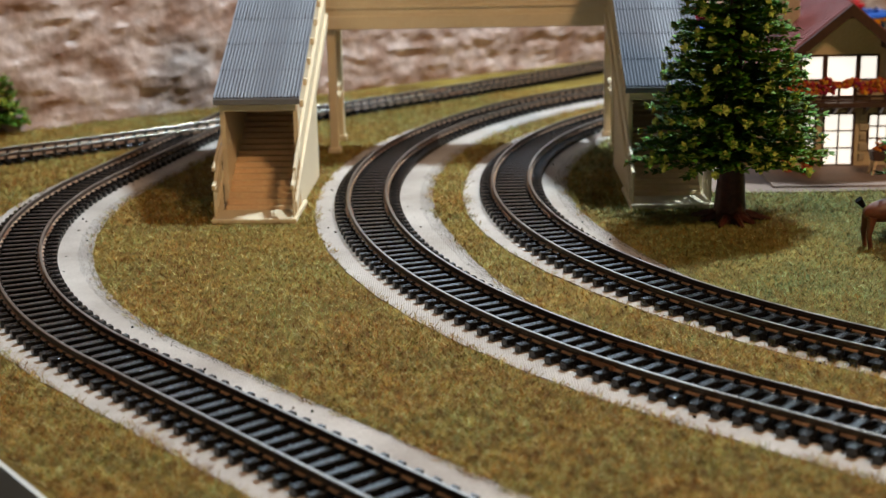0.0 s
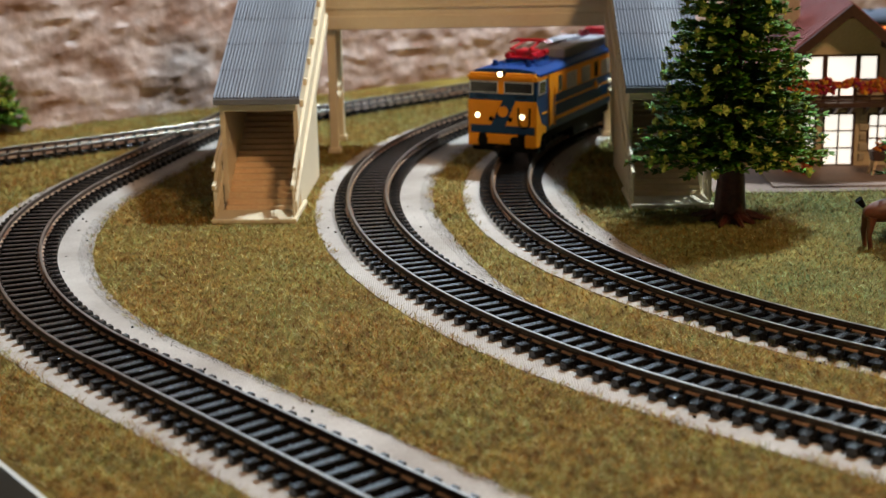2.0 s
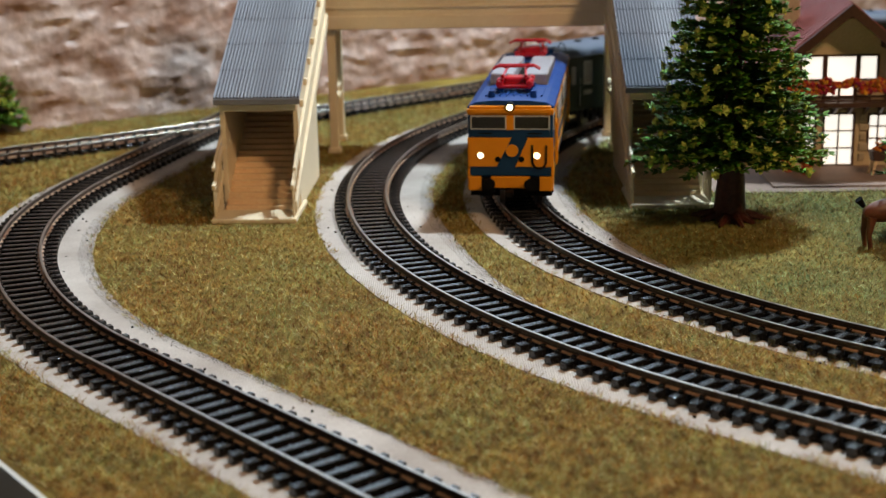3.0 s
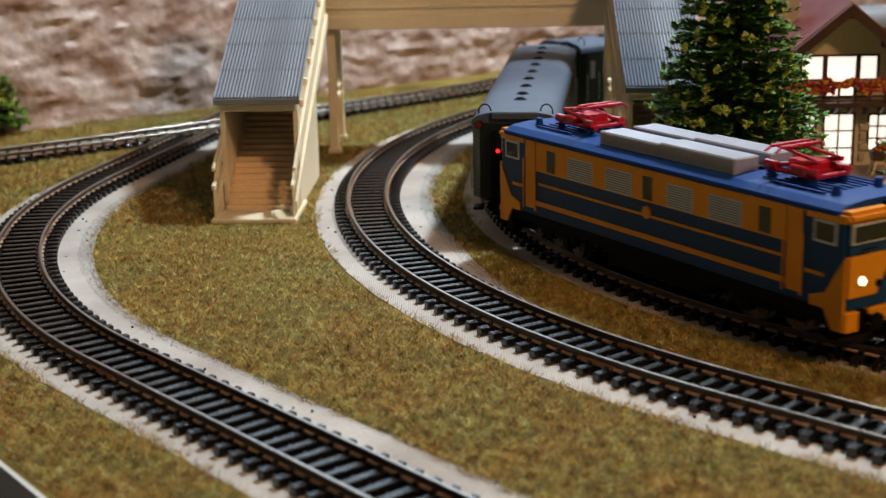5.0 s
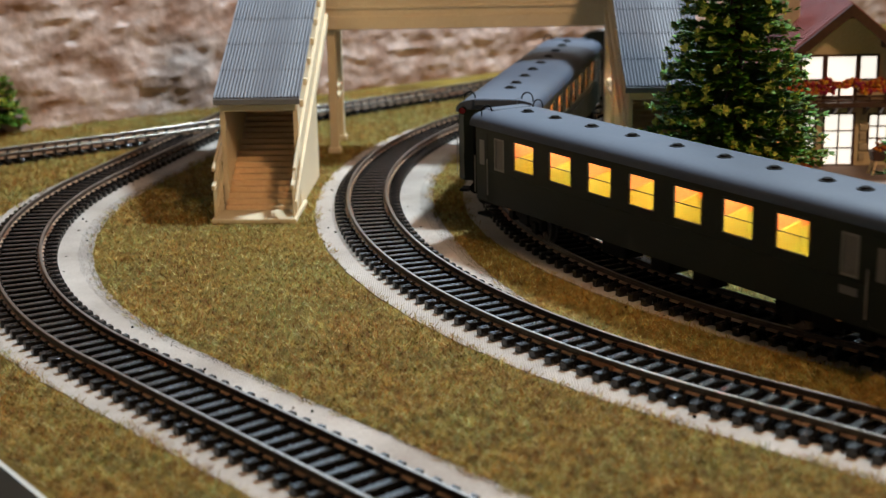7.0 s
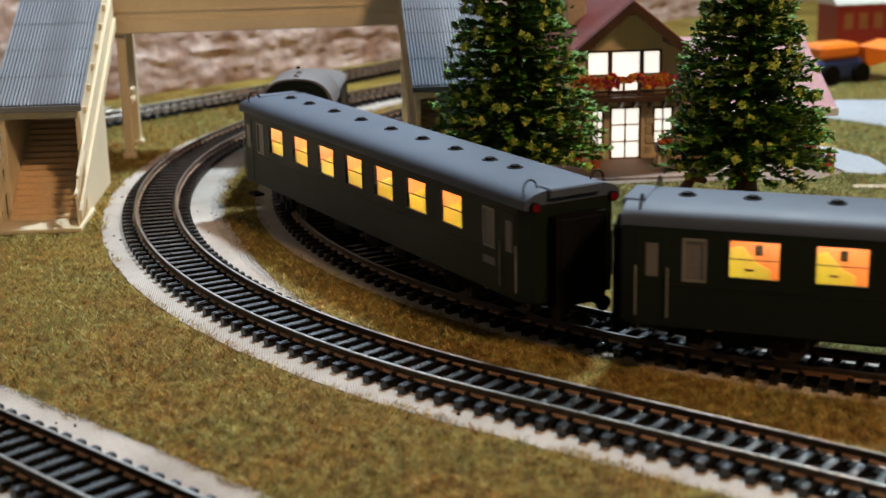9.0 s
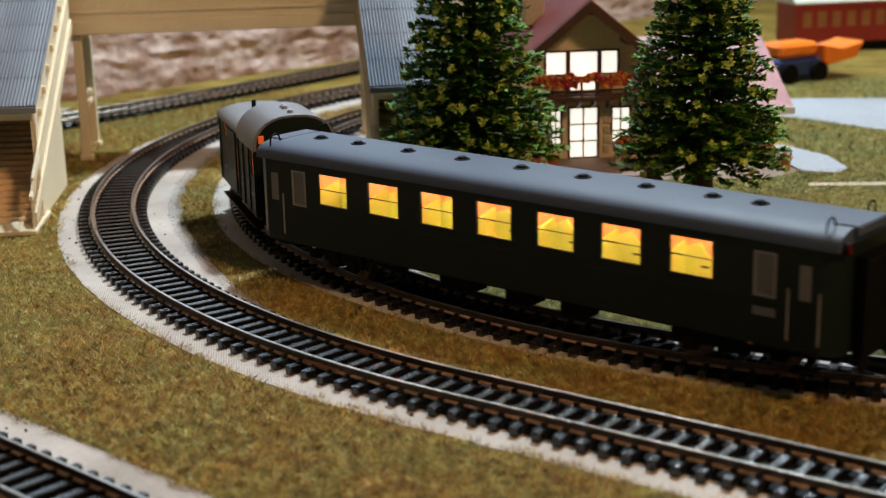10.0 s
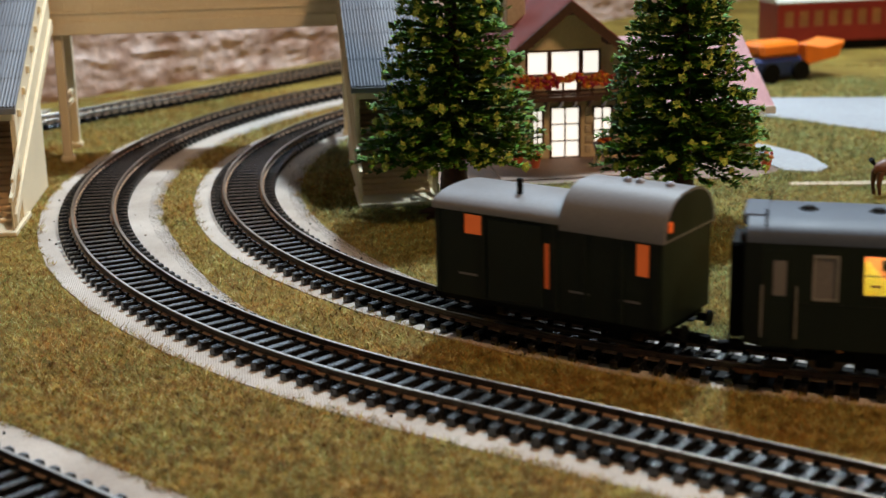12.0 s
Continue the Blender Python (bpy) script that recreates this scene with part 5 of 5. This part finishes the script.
# ---------------------------------------------------------------- grass
def build_grass():
    """Short static fibres over the mat, left out on the roadbeds; thinner farther off."""
    rng = np.random.default_rng(7)
    n = 1150000
    u = rng.random(n)
    y = 250 + 720 * u ** 1.35
    x = -0.36 * y + rng.random(n) * (0.36 + 0.64) * y
    keep = np.ones(n, bool)
    edge = (x + 75) * 0.79 + (y - 288) * 0.61
    keep &= edge > 4
    wob = 1.3 * np.sin(x * 0.31 + y * 0.17) + 1.0 * np.sin(y * 0.43 - x * 0.2)
    for tr, s0, s1, inner, outer in BEDS:
        vx, vy = x - tr.c[0], y - tr.c[1]
        th = np.mod(np.arctan2(vy, vx), 2 * np.pi)
        off = np.hypot(vx, vy) - tr.r
        for lim, far in ((tr.a, th > tr.a), (tr.b, th < tr.b)):
            off = np.where(far, vx * np.cos(lim) + vy * np.sin(lim) - tr.r, off)
        along = np.where(th > tr.a, tr.r * (tr.a - np.pi) - vx * np.sin(tr.a) + vy * np.cos(tr.a), tr.r * (th - np.pi))
        k = np.clip((along - 70) / 170, 0, 1)
        k = k * k * (3 - 2 * k)
        lo, hi = inner[0] + (inner[1] - inner[0]) * k, outer[0] + (outer[1] - outer[0]) * k
        keep &= ~((off > lo + 0.9 + 1.0 * wob) & (off < hi - 0.9 + 1.0 * wob))
    d = np.hypot(x + 1508, y - 2544) - 2200
    keep &= ~(np.abs(d) < 15)
    keep &= ~((np.abs(x + 81.5) < 19) & (y > 599) & (y < 690)) & ~((np.abs(x - 103) < 19) & (y > 612) & (y < 700))
    keep &= ~((x > 150) & (x < 312) & (y > 640) & (y < 760)) & ~inside(PATIO, x, y) & ~inside(PATH, x, y)
    keep &= ~inside(ROAD, x, y) & ~inside(YARD, x, y)
    x, y = x[keep], y[keep]
    m = len(x)
    big = 1 + 0.35 * (y > 600)
    ln = rng.uniform(1.6, 3.6, m) * big * (1 + 0.2 * (y < 460))
    wd = rng.uniform(0.10, 0.20, m) * big
    a, lean = rng.random(m) * 2 * np.pi, rng.uniform(0.75, 1.5, m)
    dx, dy, dz = np.sin(lean) * np.cos(a), np.sin(lean) * np.sin(a), np.cos(lean)
    sa = a + np.pi / 2 + rng.uniform(-0.8, 0.8, m)
    sx, sy = np.cos(sa) * wd, np.sin(sa) * wd
    z0 = np.full(m, -0.1)
    v = np.stack([np.stack([x - sx, y - sy, z0], 1), np.stack([x + sx, y + sy, z0], 1), np.stack([x + dx * ln, y + dy * ln, z0 + dz * ln], 1)], 1) * MM
    # the strip and field between the tracks are ochre, the lawn beyond the train's track is greener
    tr = BEDS[2][0]
    ragged = 6 * np.sin(x * 0.09) + 5 * np.sin(y * 0.13 + 1)
    lawn = (np.hypot(x - tr.c[0], y - tr.c[1]) < tr.r + ragged * 0.3) == (math.hypot(150 - tr.c[0], 560 - tr.c[1]) < tr.r)
    lawn &= x > -20
    lawn &= rng.random(m) < np.clip((x - 10) / 110, 0.1, 0.9)
    fibres("grass", v[~lawn], M_BLADE, "short ochre, olive and rust static grass fibres")
    fibres("lawn", v[lawn], M_LAWN, "short sage green static grass fibres")


def fibres(name, v, mat, label):
    m = len(v)
    me = bpy.data.meshes.new(name)
    me.vertices.add(3 * m)
    me.loops.add(3 * m)
    me.polygons.add(m)
    me.vertices.foreach_set("co", v.astype(np.float32).ravel())
    me.loops.foreach_set("vertex_index", np.arange(3 * m, dtype=np.int32))
    me.polygons.foreach_set("loop_start", np.arange(0, 3 * m, 3, dtype=np.int32))
    me.update(calc_edges=True)
    me.materials.append(mat)
    tagged(new(name, me), label, "grass", kind="stuff")


def build_debris():
    """Dark grains and crumbs that lie on the roadbeds."""
    rng = random.Random(12)
    bm = bmesh.new()
    for k in range(100):
        tr, s0, s1, inner, outer = BEDS[rng.choice((0, 0, 1, 1, 2))]
        s = rng.uniform(-80, 330)
        o = rng.uniform(bed_edge(inner, s) + 2, -16) if rng.random() < 0.6 else rng.uniform(-14, 22)
        x, y, h = tr.at(s, o)
        b = bmesh.new()
        bmesh.ops.create_icosphere(b, subdivisions=1, radius=rng.uniform(0.2, 0.6))
        for v in b.verts:
            v.co = v.co * rng.uniform(0.6, 1.2)
        merge(bm, b, Matrix.Translation((x, y, (3.4 if abs(o) < 14.5 else 0.6))))
    tagged(link("track_crumbs", bm, M_BLACK), "dark crumbs scattered on the pale roadbeds", "debris", kind="stuff")


# ---------------------------------------------------------------- build
build_ground()
build_room()
build_window()
build_backdrop()
build_footbridge()
build_trees()
build_chalet()
build_far_things()
LOCO = build_loco()
COACH_1 = build_coach("dark green coach with lit orange windows behind the locomotive", True)
COACH_2 = build_coach("dark green coach with lit orange windows before the van", False)
VAN = build_van()
build_tracks()
build_debris()
build_grass()

# front of the locomotive along its track, in millimetres
RUN = [(0.0, -272.0), (0.5, -213.0), (1.0, -154.0), (1.5, -99.0), (2.0, -52.0), (2.5, -4.0), (3.1, 59.0), (4.8, 243.5), (5.0, 265.5), (5.5, 320.0), (6.0, 372.5),
       (6.5, 426.5), (7.0, 476.8), (7.6, 539.0), (9.5, 729.0), (10.0, 780.0), (10.5, 828.0), (11.0, 876.5), (11.5, 927.5), (12.0, 979.5)]


def front_at(t):
    """Smooth travel through the rows of RUN."""
    ts, ss = [r[0] for r in RUN], [r[1] for r in RUN]
    n = len(ts)
    sl = []
    for i in range(n):
        a, b = max(0, i - 1), min(n - 1, i + 1)
        sl.append((ss[b] - ss[a]) / (ts[b] - ts[a]))
    for i in range(n - 1):
        if t <= ts[i + 1] or i == n - 2:
            h = ts[i + 1] - ts[i]
            k = (t - ts[i]) / h
            return ((2 * k ** 3 - 3 * k * k + 1) * ss[i] + (k ** 3 - 2 * k * k + k) * h * sl[i]
                    + (3 * k * k - 2 * k ** 3) * ss[i + 1] + (k ** 3 - k * k) * h * sl[i + 1])


def motions():
    places = ((LOCO, LOCO_L), (COACH_1, 178 + 13 + COACH_L), (COACH_2, 178 + 13 + 229 + 16 + COACH_L), (VAN, 178 + 13 + 229 + 16 + 229 + 18.0 + VAN_L))
    for (root, bogies, pivot), back in places:
        rows, turns = [], [[], []]
        for i in range(49):
            t = i * 0.25
            s = front_at(t) - back
            fx, fy, fh = TRACK_C.at(s + pivot)
            rx, ry, rh = TRACK_C.at(s - pivot)
            a = math.atan2(fy - ry, fx - rx)
            rows.append((t, pose((fx + rx) / 2 * MM, (fy + ry) / 2 * MM, RAIL * MM, 0, 0, math.degrees(a))))
            for k, h in ((0, fh), (1, rh)):
                turns[k].append((t, math.degrees((h - a + math.pi) % (2 * math.pi) - math.pi)))
        walk(root, rows)
        for k, (frame_part, sets) in enumerate(bogies):
            if frame_part:
                px = pivot * (1 if k == 0 else -1)
                walk(frame_part, [(t, pose(px * MM, 0, 0, 0, 0, d)) for t, d in turns[k]])
            for ws, x, r in sets:
                walk(ws, [(j / 15, pose(x * MM, 0, r * MM, 0, math.degrees((front_at(j / 15) / r) % (2 * math.pi)), 0)) for j in range(181)])


motions()
